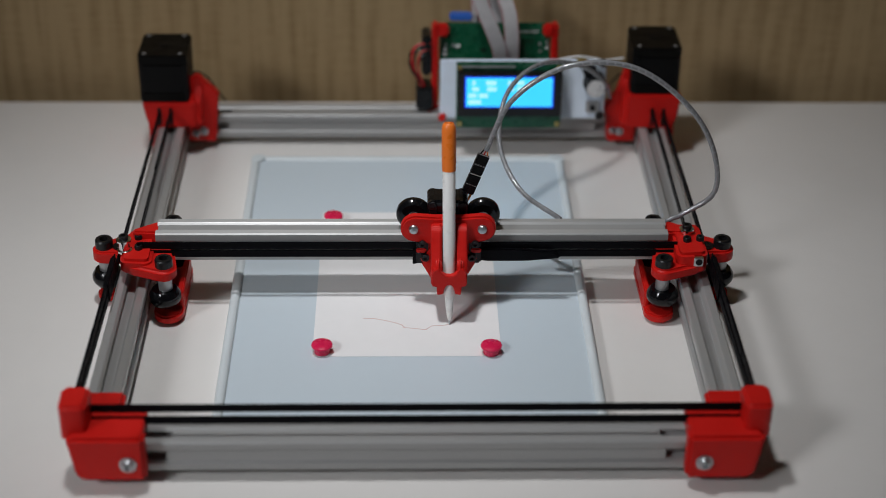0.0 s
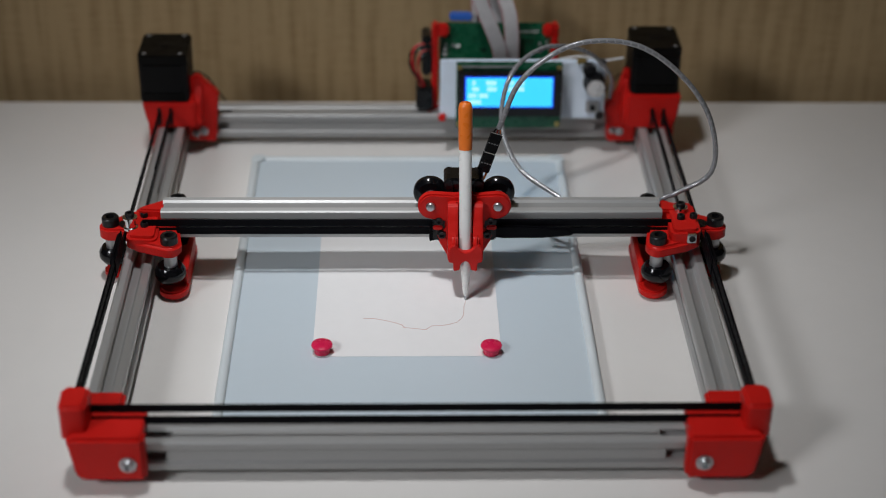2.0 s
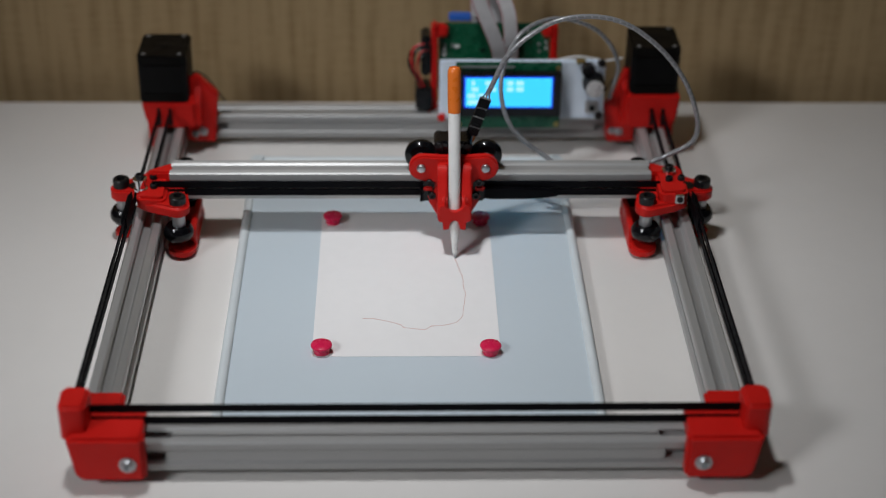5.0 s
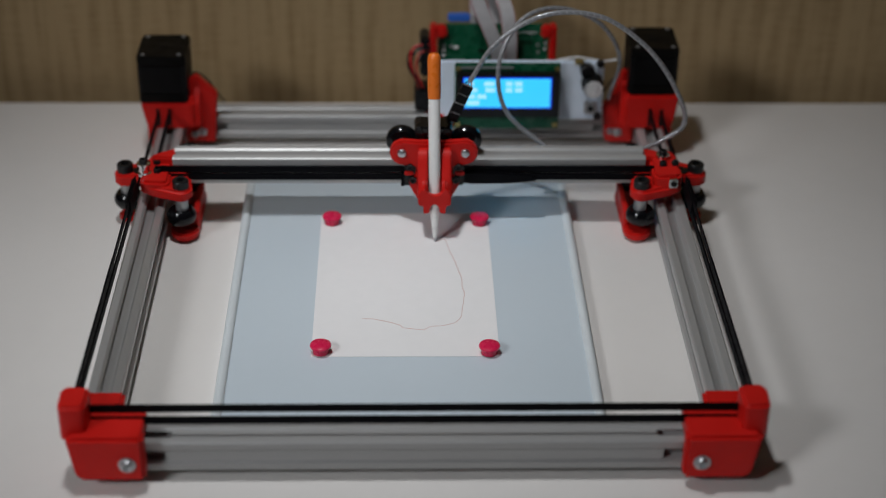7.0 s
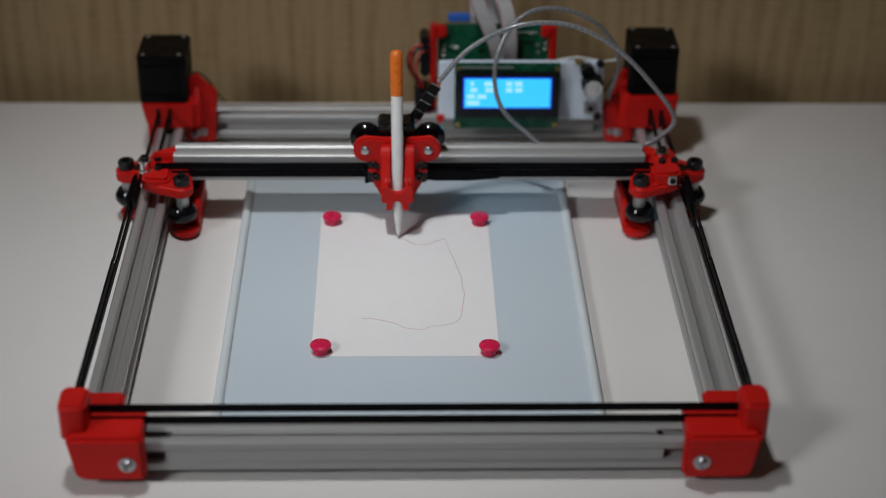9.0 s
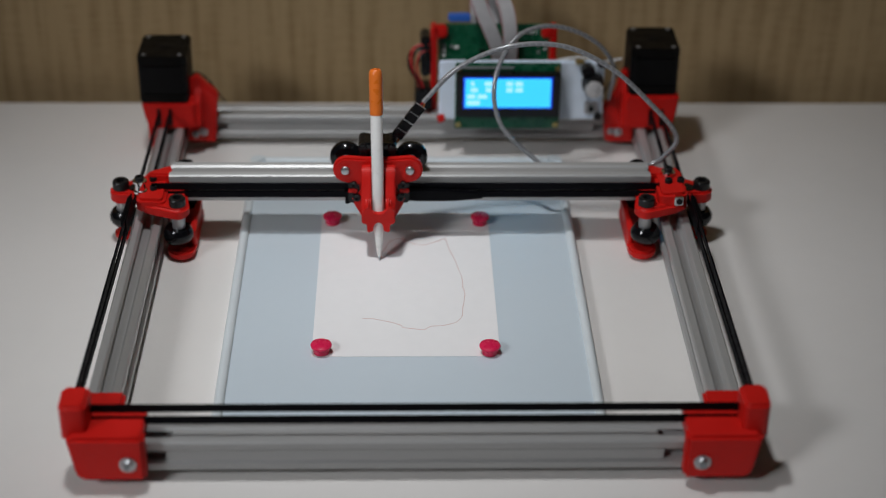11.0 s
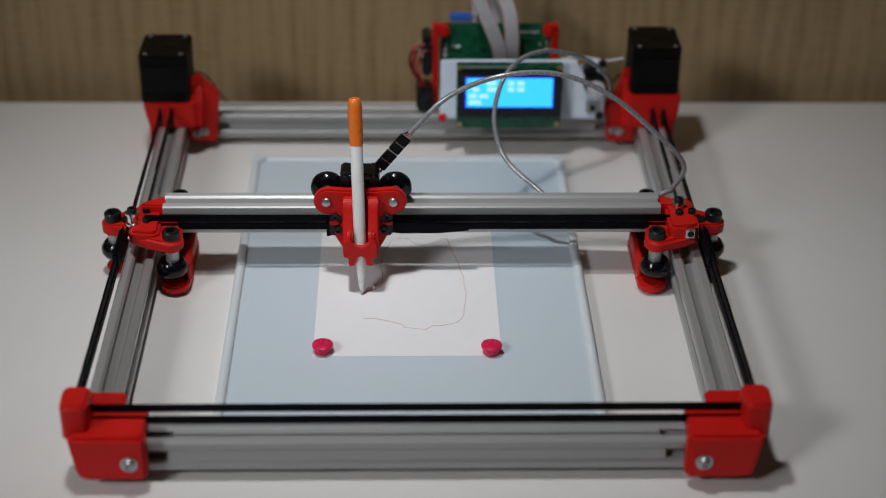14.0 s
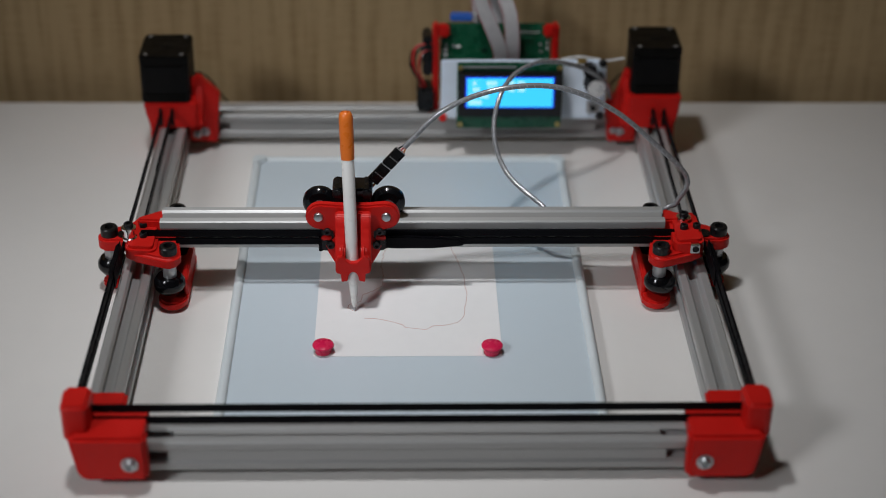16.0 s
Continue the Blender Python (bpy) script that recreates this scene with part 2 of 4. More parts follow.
def hull(circles, n=20):
    """The outline round a set of circles (x, y, radius)."""
    pts = sorted({(round(x + r * math.cos(2 * math.pi * i / n), 6), round(y + r * math.sin(2 * math.pi * i / n), 6)) for x, y, r in circles for i in range(n)})

    def half(ps):
        out = []
        for p in ps:
            while len(out) > 1 and (out[-1][0] - out[-2][0]) * (p[1] - out[-2][1]) - (out[-1][1] - out[-2][1]) * (p[0] - out[-2][0]) <= 0:
                out.pop()
            out.append(p)
        return out[:-1]
    return half(pts) + half(pts[::-1])


UNIT = 1.16   # size of one profile square, in 20 mm


def slot_outline(units_a, units_b):
    """The outline of a slotted profile of square units, centred, in metres."""
    def side(n):
        out = []
        for k in range(n):
            c = (k - (n - 1) / 2) * 20
            half = [(4.9, 0), (4.6, 0.2), (3.1, 1.6), (3.1, 2.1), (5.2, 2.1), (5.2, 3.5), (2.9, 5.9)]
            out += [(c - a, d) for a, d in half] + [(c + a, d) for a, d in half[::-1]]
        return out
    A, B = units_a * 10, units_b * 10
    r = 0.9
    pts = [(-A + r, -B)] + [(s, -B + d) for s, d in side(units_a)] + [(A - r, -B), (A, -B + r)]
    pts += [(A - d, s) for s, d in side(units_b)] + [(A, B - r), (A - r, B)]
    pts += [(-s, B - d) for s, d in side(units_a)] + [(-A + r, B), (-A, B - r)]
    pts += [(-A + d, -s) for s, d in side(units_b)] + [(-A, -B + r)]
    return [(a * UNIT / 1000, b * UNIT / 1000) for a, b in pts]


def profile(axis, ua, ub, ca, cb, a, b):
    """A slotted aluminium profile along an axis, centred at (ca, cb) across it."""
    return prism([(ca + p[0], cb + p[1]) for p in slot_outline(ua, ub)], axis, a, b)


def thing(name, label, category, place=(0, 0, 0), group="", kind=""):
    ob = new(name)
    ob.empty_display_size = 0.01
    ob.location = place
    return tagged(ob, label, category, group, kind)


def socket_bolt(name, place, r, h, material, parent, axis="z", sign=1):
    """A cap screw: a head with a rounded rim and a sunk socket."""
    p = [(r * 0.6, 0), (r, 0), (r, sign * h * 0.85), (r * 0.88, sign * h), (r * 0.52, sign * h), (r * 0.45, sign * h * 0.45), (0.0002, sign * h * 0.45)]
    return smooth(part(name, lathe(p, place, axis, 20), material, parent), 35)


# ---- how the machine moves: seconds, shift of the pen and of the gantry, in millimetres ----
MOVES = [
    (0, -11.8, -23.4), (0.5, -5.2, -19.9), (1, -0.7, -11), (1.5, 0, 0), (2, 1.6, 10.5), (2.5, 2.3, 20.3), (3, 0.9, 31.1),
    (3.5, 1.0, 41.7), (4, -0.9, 52.3), (4.75, -3.2, 66.5), (5.5, -7.4, 84), (6, -9.4, 96), (6.5, -11.1, 103.9), (7, -19.1, 99),
    (7.5, -27.5, 93.5), (8, -37.4, 95), (8.5, -43.8, 102.8), (9, -49.4, 104), (9.7, -57, 100), (10.5, -63.5, 81), (11.5, -65.6, 60.3),
]
MOVES += [(12, -64.0, 51), (12.5, -63.8, 40.4), (13, -64.5, 30.6), (13.5, -71.6, 23.6), (14, -79.6, 18), (14.5, -80.5, 9.3),
          (15, -90, 4.5), (15.5, -90.6, -0.8), (16, -85.3, -4.6)]
HEAD_X, GANTRY_Y, GROUP_Z = 0.0370, 0.2490, -0.0095
TIP_X, TIP_Y = 0.0006, -0.0518
BUILT = 1.016   # size of the moving group


def moved(t):
    """Pen shift and gantry shift at t seconds, in metres."""
    ts = [m[0] for m in MOVES]
    return np.interp(t, ts, [m[1] for m in MOVES]) * 0.000985, np.interp(t, ts, [m[2] for m in MOVES]) / 1000


# ---- the place ----
ZB = 0.007   # underside of the frame and top of the whiteboard
tabletop = tagged(part("table", box(-1.1, 1.1, -0.60, 0.568, -0.03, 0.0, 0.0015), TABLE), "smooth off-white laminate table top before a papered wall", "table")
for i, (lx, ly) in enumerate(((-1.0, -0.5), (1.0, -0.5), (-1.0, 0.48), (1.0, 0.48))):
    part("leg", box(lx - 0.03, lx + 0.03, ly - 0.03, ly + 0.03, -0.75, -0.0301, 0.004), TABLE, tabletop)
tagged(part("wall_north", box(-2.2, 2.2, 0.60, 0.70, -0.75, 1.9), WALL_CLOTH), "brown woven wallpaper with vertical stripes", "wall", kind="structure")
tagged(part("wall_south", box(-2.2, 2.2, -2.5, -2.4, -0.75, 1.9), ROOM_PAINT), "plain cream painted wall", "wall", kind="structure")
tagged(part("wall_west", box(-2.3, -2.2, -2.5, 0.70, -0.75, 1.9), ROOM_PAINT), "plain cream painted wall", "wall", kind="structure")
tagged(part("wall_east", box(2.2, 2.3, -2.5, 0.70, -0.75, 1.9), ROOM_PAINT), "plain cream painted wall", "wall", kind="structure")
tagged(part("floor", box(-2.3, 2.3, -2.5, 0.70, -0.85, -0.75), FLOOR_WOOD), "brown wooden floor", "floor", kind="structure")
tagged(part("ceiling", box(-2.3, 2.3, -2.5, 0.70, 1.9, 2.0), ROOM_PAINT), "plain cream painted ceiling", "ceiling", kind="structure")


# ---- the whiteboard with its paper and magnets ----
def whiteboard():
    x0, x1, y0, y1 = -0.1416, 0.1336, 0.045, 0.4420
    wb = thing("whiteboard", "small pale blue-white magnetic whiteboard with rounded plastic rim", "whiteboard", (0, 0, 0))
    part("panel", box(x0 + 0.003, x1 - 0.003, y0 + 0.003, y1 - 0.003, 0.0005, ZB, 0.0003), BOARD, wb)

    def rim_section(s):
        return [(0, 0), (0.0075 * s, 0), (0.0075 * s, 0.0076), (0.0062 * s, 0.0090), (0.0038 * s, 0.0098), (0.0014 * s, 0.0090), (0, 0.0068)]
    for x, s in ((x0, 1), (x1, -1)):
        smooth(part("rim", prism([(x + a, b) for a, b in rim_section(s)], "y", y0 + 0.009, y1 - 0.009), RIM, wb), 50)
    for y, s in ((y0, 1), (y1, -1)):
        smooth(part("rim", prism([(y + a, b) for a, b in rim_section(s)], "x", x0 + 0.009, x1 - 0.009), RIM, wb), 50)
    for cx, sx in ((x0, 1), (x1, -1)):
        for cy, sy in ((y0, 1), (y1, -1)):
            k = hull([(cx + sx * 0.005, cy + sy * 0.005, 0.0052), (cx + sx * 0.0095, cy + sy * 0.004, 0.0042), (cx + sx * 0.004, cy + sy * 0.0095, 0.0042)])
            smooth(part("corner_cap", prism(k, "z", 0.0, 0.0102, 0.0012, 2, angle=50), RIM, wb), 40)
    return wb


whiteboard()
paper = part("paper_sheet", box(-0.0752, 0.0632, 0.1322, 0.3432, ZB + 0.0001, ZB + 0.0003), PAPER)
tagged(paper, "white sheet of drawing paper held by four magnets", "paper")


def magnet(x, y):
    p = [(0.0003, 0), (0.0058, 0), (0.0060, 0.0006), (0.0056, 0.0030), (0.0062, 0.0042), (0.0076, 0.0052), (0.0079, 0.0062),
         (0.0075, 0.0071), (0.0060, 0.0078), (0.0030, 0.0083), (0.0003, 0.0084)]
    ob = smooth(part("magnet", lathe(p, (0, 0, 0), "z", 32), MAGNET), 30)
    ob.location = (x, y, ZB + 0.0003)
    return tagged(ob, "round pinkish-red plastic magnet pressing the paper corner", "magnet", "paper magnets")


first_magnet = magnet(-0.0682, 0.1380)
for mx, my in ((0.0556, 0.1366), (-0.0660, 0.3272), (0.0561, 0.3262)):
    copy_thing(first_magnet, pose(mx, my, ZB + 0.0003))


# ---- the fixed frame ----
frame_thing = thing("plotter_frame", "red printed and slotted aluminium plotter frame standing on a white table", "plotter")
XR, YBACK, P = 0.2127, 0.4789, 0.0232
for xr in (-XR, XR):
    part("side_rail", profile("y", 1, 1, xr, ZB + P / 2, 0.0005, YBACK + P), ALU_ALONG, frame_thing)
# aluminium like the rails, but given the slot covers' flatter, darker grey
part("front_beam", profile("x", 1, 1, P / 2, ZB + P / 2, -XR + P / 2 + 0.0002, XR - P / 2 - 0.0002), FLAT_GREY, frame_thing)
part("back_beam", profile("x", 1, 1, YBACK + P / 2, ZB + P / 2, -XR + P / 2 + 0.0002, XR - P / 2 - 0.0002), FLAT_GREY, frame_thing)


def pan_bolt(place, r, parent):
    """A washer and a domed socket screw facing the front."""
    x, y, z = place
    w = smooth(part("washer", lathe([(0.0003, 0), (r * 1.32, 0), (r * 1.32, -0.0010), (0.0003, -0.0010)], place, "y", 28), STEEL, parent), 30)
    p = [(0.0003, -0.001), (r, -0.001), (r * 0.97, -0.0020), (r * 0.8, -0.0032), (r * 0.5, -0.0038), (r * 0.45, -0.0020), (0.0003, -0.0020)]
    b = smooth(part("bolt", lathe(p, place, "y", 28), STEEL, parent), 25)
    return w, b


def front_corner(s):
    """s is -1 at one end of the front beam and 1 at the other."""
    def X(a, b):
        return (min(s * a, s * b), max(s * a, s * b))
    bm = prism([(s * 0.1768, 0.0085), (s * 0.2170, 0.0085), (s * 0.2208, 0.0105), (s * 0.2228, 0.0140), (s * 0.2270, 0.0400), (s * 0.2262, 0.0430), (s * 0.1768, 0.0430)], "y", -0.0130, -0.0002, 0.0024, 4, angle=45)
    box(*X(0.2215, 0.2262), -0.0080, 0.0480, 0.0260, 0.0390, 0.0016, 3, bm)
    box(*X(0.1962, 0.2290), -0.0020, 0.0490, 0.0302, 0.0372, 0.0022, 2, bm)
    box(*X(0.1785, 0.2240), -0.0090, 0.0240, 0.0302, 0.0426, 0.0010, 2, bm)
    k = hull([(s * 0.2264, 0.0000, 0.0052), (s * 0.2264, 0.0145, 0.0056), (s * 0.2182, -0.0010, 0.0042), (s * 0.2176, 0.0155, 0.0042)])
    prism(k, "z", 0.0350, 0.0625, 0.0020, 3, bm, 50)
    br = tagged(smooth(part("corner_bracket", bm, RED, frame_thing), 40), "rounded red printed corner bracket")
    pan_bolt((s * 0.1880, -0.0130, 0.0228), 0.0043, br)
    foot = part("foot", lathe([(0.0003, 0.0), (0.0050, 0.0), (0.0055, 0.003), (0.0050, 0.0069), (0.0003, 0.0069)], (s * 0.192, 0.0125, 0), "z", 20), RUBBER, br)
    return br


front_corner(-1)
front_corner(1)


def motor(xc, z0, y0):
    """A square stepper motor with black end caps, standing upright on its bracket."""
    h = 0.0438
    sq = [(xc - 0.0212, y0 + 0.003), (xc - 0.0182, y0), (xc + 0.0182, y0), (xc + 0.0212, y0 + 0.003),
          (xc + 0.0212, y0 + 0.0464), (xc + 0.0182, y0 + 0.0494), (xc - 0.0182, y0 + 0.0494), (xc - 0.0212, y0 + 0.0464)]
    inner = [(xc + (x - xc) * 0.99, y0 + 0.0247 + (y - y0 - 0.0247) * 0.99) for x, y in sq]
    body = part("motor", prism(inner, "z", z0 + 0.009, z0 + h - 0.009, 0.0006), MOTOR_BLACK, frame_thing, "black square stepper motor standing upright")
    part("end_cap", prism(sq, "z", z0, z0 + 0.009, 0.0008), MOTOR_END, body)
    part("end_cap", prism(sq, "z", z0 + h - 0.009, z0 + h, 0.0012), MOTOR_END, body)
    for dx in (-0.0155, 0.0155):
        for dy in (0.0057, 0.0437):
            smooth(part("screw", lathe([(0.0003, 0), (0.0018, 0), (0.0017, 0.0006), (0.0009, 0.0006), (0.0008, 0.0002), (0.0003, 0.0002)],
                                       (xc + dx, y0 + dy, z0 + h), "z", 14), SPACER, body))
    part("shaft_hub", lathe([(0.0003, 0), (0.0055, 0), (0.0055, 0.0005), (0.003, 0.0006), (0.0003, 0.0006)], (xc, y0 + 0.0247, z0 + h), "z", 20), MOTOR_BLACK, body)
    part("plug", box(xc - 0.008, xc + 0.008, y0 + 0.0494, y0 + 0.0560, z0 + 0.004, z0 + 0.012, 0.0006), WHITE_MARK, body)
    return body


def motor_bracket(s, z_top):
    def X(a, b):
        return (min(s * a, s * b), max(s * a, s * b))
    y0 = 0.4530
    outline = [(s * 0.1905, 0.0302), (s * 0.2245, 0.0302), (s * 0.2245, 0.020), (s * 0.2275, 0.0235), (s * 0.2325, 0.0340), (s * 0.2345, 0.0420),
               (s * 0.2368, z_top), (s * 0.1905, z_top)]
    bm = prism(outline, "y", y0, 0.5030, 0.0016, 2)
    box(*X(0.2245, 0.2330), y0 + 0.004, 0.5060, 0.0090, 0.0400, 0.002, 2, bm)
    slope = [(s * 0.1712, 0.0555), (s * 0.1895, 0.0738)] if s < 0 else [(s * 0.1709, 0.0430), (s * 0.1817, 0.0576), (s * 0.1880, 0.0800)]
    plate = [(s * 0.2005, 0.0080), (s * 0.1755, 0.0080), (s * 0.1732, 0.0360), *slope, (s * 0.2005, z_top + 0.010)]
    prism(plate, "y", YBACK - 0.0090, YBACK - 0.0002, 0.0014, 2, bm)
    web = [(y0 + 0.004, 0.0302), (YBACK, 0.0302), (YBACK, z_top + 0.012), (YBACK - 0.006, z_top + 0.012), (y0 + 0.006, z_top - 0.006)]
    prism(web, "x", *X(0.1860, 0.1915), 0.001, 2, bm)
    br = smooth(part("motor_bracket", bm, RED, frame_thing, "red printed motor bracket"), 40)
    pan_bolt((s * 0.1860, YBACK - 0.0091, 0.0190), 0.0030, br)
    pan_bolt((s * (0.1930 if s < 0 else 0.1800), YBACK - 0.0091, 0.0165 if s < 0 else 0.0200), 0.0025, br)
    # no opening is cut: black boxes stand for the shade in the belt slots
    part("belt_slot_shade", box(*X(0.2204, 0.2236), y0 - 0.0006, y0 + 0.0012, 0.0330, 0.0500, 0.0003), BLACK_PLASTIC, br)
    part("belt_slot_shade", box(*X(0.2104, 0.2134), y0 - 0.0006, y0 + 0.0012, 0.0330, 0.0500, 0.0003), BLACK_PLASTIC, br)
    part("foot", lathe([(0.0003, 0.0), (0.0070, 0.0), (0.0078, 0.003), (0.0070, 0.0068), (0.0003, 0.0068)], (s * 0.2127, 0.490, 0), "z", 20), RUBBER, br)
    return br


motor_bracket(-1, 0.0550)
motor_bracket(1, 0.0625)
motor(-0.2166, 0.0552, 0.4535)
motor(0.2131, 0.0627, 0.4550)

BELT_Z = (0.0408, 0.0503)   # the two belt levels
for z in BELT_Z:
    part("front_belt", box(-0.2190, 0.2190, 0.0104, 0.0118, z - 0.0030, z + 0.0030, 0.0003), RUBBER, frame_thing)
    for s in (-1, 1):
        x, y1 = s * 0.2247, 0.4575 if z < 0.045 else 0.192
        e = s * 0.0025 * (y1 - 0.02) / 0.4375
        part("side_belt", prism([(x - 0.0007, 0.020), (x + 0.0007, 0.020), (x - e + 0.0007, y1), (x - e - 0.0007, y1)], "z", z - 0.0005, z + 0.0055),
             RUBBER, frame_thing)
for s in (-1, 1):
    part("return_belt", box(s * 0.2118 - 0.0007, s * 0.2118 + 0.0007, 0.342, 0.4575, 0.0440, 0.0500), RUBBER, frame_thing)
# grey cover strips in the beams' slots, ending short of the brackets
for y in (P / 2, YBACK + P / 2):
    part("slot_cover", box(-0.1615, 0.1615, y - 0.0042, y + 0.0042, ZB + P - 0.0021, ZB + P - 0.0012, 0.0002), FLAT_GREY, frame_thing)
for y in (0.0, YBACK):
    part("slot_cover", box(-0.1650, 0.1650, y + 0.0012, y + 0.0021, ZB + P / 2 - 0.0042, ZB + P / 2 + 0.0042, 0.0002), FLAT_GREY, frame_thing)


# ---- the gantry that carries the pen carriage across ----
gantry = thing("gantry", "slotted aluminium cross bar on red wheeled end plates", "gantry", (0, GANTRY_Y, GROUP_Z))
gantry.scale = (BUILT,) * 3
GZ = 0.0502
part("cross_bar", profile("x", 1, 1, 0.0016, GZ - 0.0030 + P / 2, -0.1925, 0.1895), ALU_ACROSS, gantry)
part("slot_cover", box(-0.1915, 0.1885, 0.0016 - 0.0042, 0.0016 + 0.0042, GZ - 0.0030 + P - 0.0024, GZ - 0.0030 + P - 0.0014, 0.0002), FLAT_GREY, gantry)
for z in (0.0559, 0.0629):
    part("bar_belt", box(-0.2060, 0.2000, -0.0150, -0.0134, z - 0.0028, z + 0.0028, 0.0004), RUBBER, gantry)


def v_wheel(place, r, w, axis, parent):
    """A wheel with a ridged rim, a bearing and a hub."""
    h = w / 2
    p = [(r * 0.35, -h), (r * 0.78, -h), (r * 0.82, -h * 0.9), (r * 0.94, -h * 0.55), (r, -h * 0.3), (r, h * 0.3), (r * 0.94, h * 0.55),
         (r * 0.82, h * 0.9), (r * 0.78, h), (r * 0.35, h)]
    ob = smooth(part("wheel", lathe(p, place, axis, 36), WHEEL, parent), 25)
    part("bearing", lathe([(0.0003, -h * 1.05), (r * 0.34, -h * 1.05), (r * 0.34, h * 1.05), (0.0003, h * 1.05)], place, axis, 20), STEEL, ob)
    return ob


def end_plate(s):
    bolts = [(s * 0.1842, -0.0325), (s * 0.1835, 0.0255), (s * 0.2318, -0.0045)]
    zt = 0.0562
    bm = prism(hull([(bolts[0][0], bolts[0][1], 0.0092), (s * 0.2050, -0.0238, 0.0095), (s * 0.1880, 0.0, 0.0070)]), "z", zt - 0.0095, zt + 0.0005, 0.0024, 3, angle=50)
    prism(hull([(bolts[1][0], bolts[1][1], 0.0090), (s * 0.2010, 0.010, 0.0080), (s * 0.1850, 0.0, 0.0070)]), "z", zt - 0.0095, zt, 0.0016, 2, bm, 50)
    prism(hull([(bolts[2][0], bolts[2][1], 0.0088), (s * 0.2050, -0.006, 0.0080), (s * 0.2050, 0.012, 0.0080)]), "z", zt - 0.0105, zt, 0.0016, 2, bm, 50)
    prism(hull([(s * 0.1990, -0.0275, 0.0055), (s * 0.2115, -0.0262, 0.0055), (s * 0.2110, 0.0080, 0.0050), (s * 0.1990, 0.0080, 0.0050)]), "z", zt - 0.0080, 0.0608 if s < 0 else 0.0660, 0.0024, 4, bm, 50)
    prism(hull([(s * 0.1930, 0.0120, 0.0030), (s * 0.2080, 0.0020, 0.0030), (s * 0.1905, 0.0, 0.0020)]), "z", zt, 0.0668, 0.0014, 2, bm, 50)
    ep = smooth(part("end_plate", bm, RED, gantry, "red printed end plate with lobes"), 40)
    for x, y in bolts:
        socket_bolt("bolt", (x, y, zt), 0.0066, 0.0070, BLACK_STEEL, ep)
        smooth(part("spacer", lathe([(0.0003, 0.0360), (0.0052, 0.0360), (0.0052, zt - 0.0100), (0.0003, zt - 0.0100)], (x, y, 0), "z", 20), SPACER, ep))
    for x, y in bolts:
        v_wheel((x + s * (0.0008 if x * s < 0.2 else -0.0008), y, 0.0308), 0.0118, 0.0125, "z", ep)
    lower = prism(hull([(bolts[0][0] - s * 0.001, bolts[0][1], 0.0110), (bolts[1][0] - s * 0.001, bolts[1][1], 0.0110)]), "z", 0.0115, 0.0185, 0.0016, 2, angle=50)
    prism(hull([(s * 0.1745, bolts[0][1] + 0.006, 0.0022), (s * 0.1745, bolts[1][1], 0.0022)]), "z", 0.0120, 0.0310, 0.0010, 2, lower, 50)
    smooth(part("lower_plate", lower, RED, ep), 40)
    smooth(part("lower_plate", prism(hull([(bolts[2][0], bolts[2][1], 0.0080), (s * 0.2270, 0.006, 0.0060)]), "z", 0.0120, 0.0180, 0.0014, 2, angle=50), RED, ep), 40)
    return ep


plate_west, plate_east = end_plate(-1), end_plate(1)
# idlers, clamp screws and belt ends on the end plates
for s, ep in ((-1, plate_west), (1, plate_east)):
    ix, iy = (-0.2147, -0.0165) if s < 0 else (0.2045, -0.0015)
    smooth(part("idler", lathe([(0.0003, 0.0585), (0.0056, 0.0585), (0.0056, 0.0600), (0.0043, 0.0608), (0.0043, 0.0664), (0.0056, 0.0672), (0.0056, 0.0686), (0.0040, 0.0692), (0.0003, 0.0692)],
                               (ix, iy, 0.0012), "z", 28), CHROME, ep), 35)
    socket_bolt("idler_bolt", (ix, iy, 0.0704), 0.0036, 0.0028, BLACK_STEEL, ep)
    for x, y in (((-0.2045, -0.0153), (-0.2064, -0.0005)) if s < 0 else ((0.2132, -0.0121), (0.2033, -0.0135))):
        socket_bolt("clamp_screw", (x, y, 0.0608 if s < 0 else 0.0660), 0.0030, 0.0034, BLACK_STEEL, ep)
    smooth(part("idler", lathe([(0.0003, 0.0500), (0.0058, 0.0500), (0.0050, 0.0510), (0.0050, 0.0560), (0.0058, 0.0572), (0.0003, 0.0572)], (s * 0.2200, -0.0050, 0), "z", 24), BLACK_PLASTIC, ep), 35)
    part("belt_tail", box(s * 0.2208 - 0.0020, s * 0.2208 + 0.0020, -0.070, -0.030, 0.0480, 0.0640, 0.0012), RUBBER, ep, "black tape-wrapped belt end")
    part("moving_belt", box(s * 0.2078 - 0.0005, s * 0.2078 + 0.0005, 0.014, 0.118, 0.0532, 0.0588), RUBBER, ep)
    part("moving_belt", box(s * 0.2202 - 0.0005, s * 0.2202 + 0.0005, -0.155, -0.028, 0.0590, 0.0640), RUBBER, ep)
nut = part("nut_plate", box(0.2058, 0.2128, -0.0350, -0.0300, 0.0565, 0.0640, 0.0005), CHROME, plate_east, "bright steel nut")
# solid black disc painted in for the shade inside the nut's hole
part("nut_hole_shade", lathe([(0.0003, -0.0356), (0.0025, -0.0356), (0.0025, -0.0350), (0.0003, -0.0350)], (0.2096, 0.0002, 0.0603), "y", 16), BLACK_STEEL, nut)


# ---- the pen carriage ----
carriage = thing("pen_carriage", "red printed pen carriage with black wheels", "pen carriage", (HEAD_X, GANTRY_Y, GROUP_Z))
carriage.scale = (BUILT,) * 3
bm = prism(hull([(-0.0246, 0.0826, 0.0108), (-0.0110, 0.0862, 0.0062), (-0.0100, 0.0730, 0.004)], 24), "y", -0.0250, -0.0178, 0.0014, 2, angle=50)
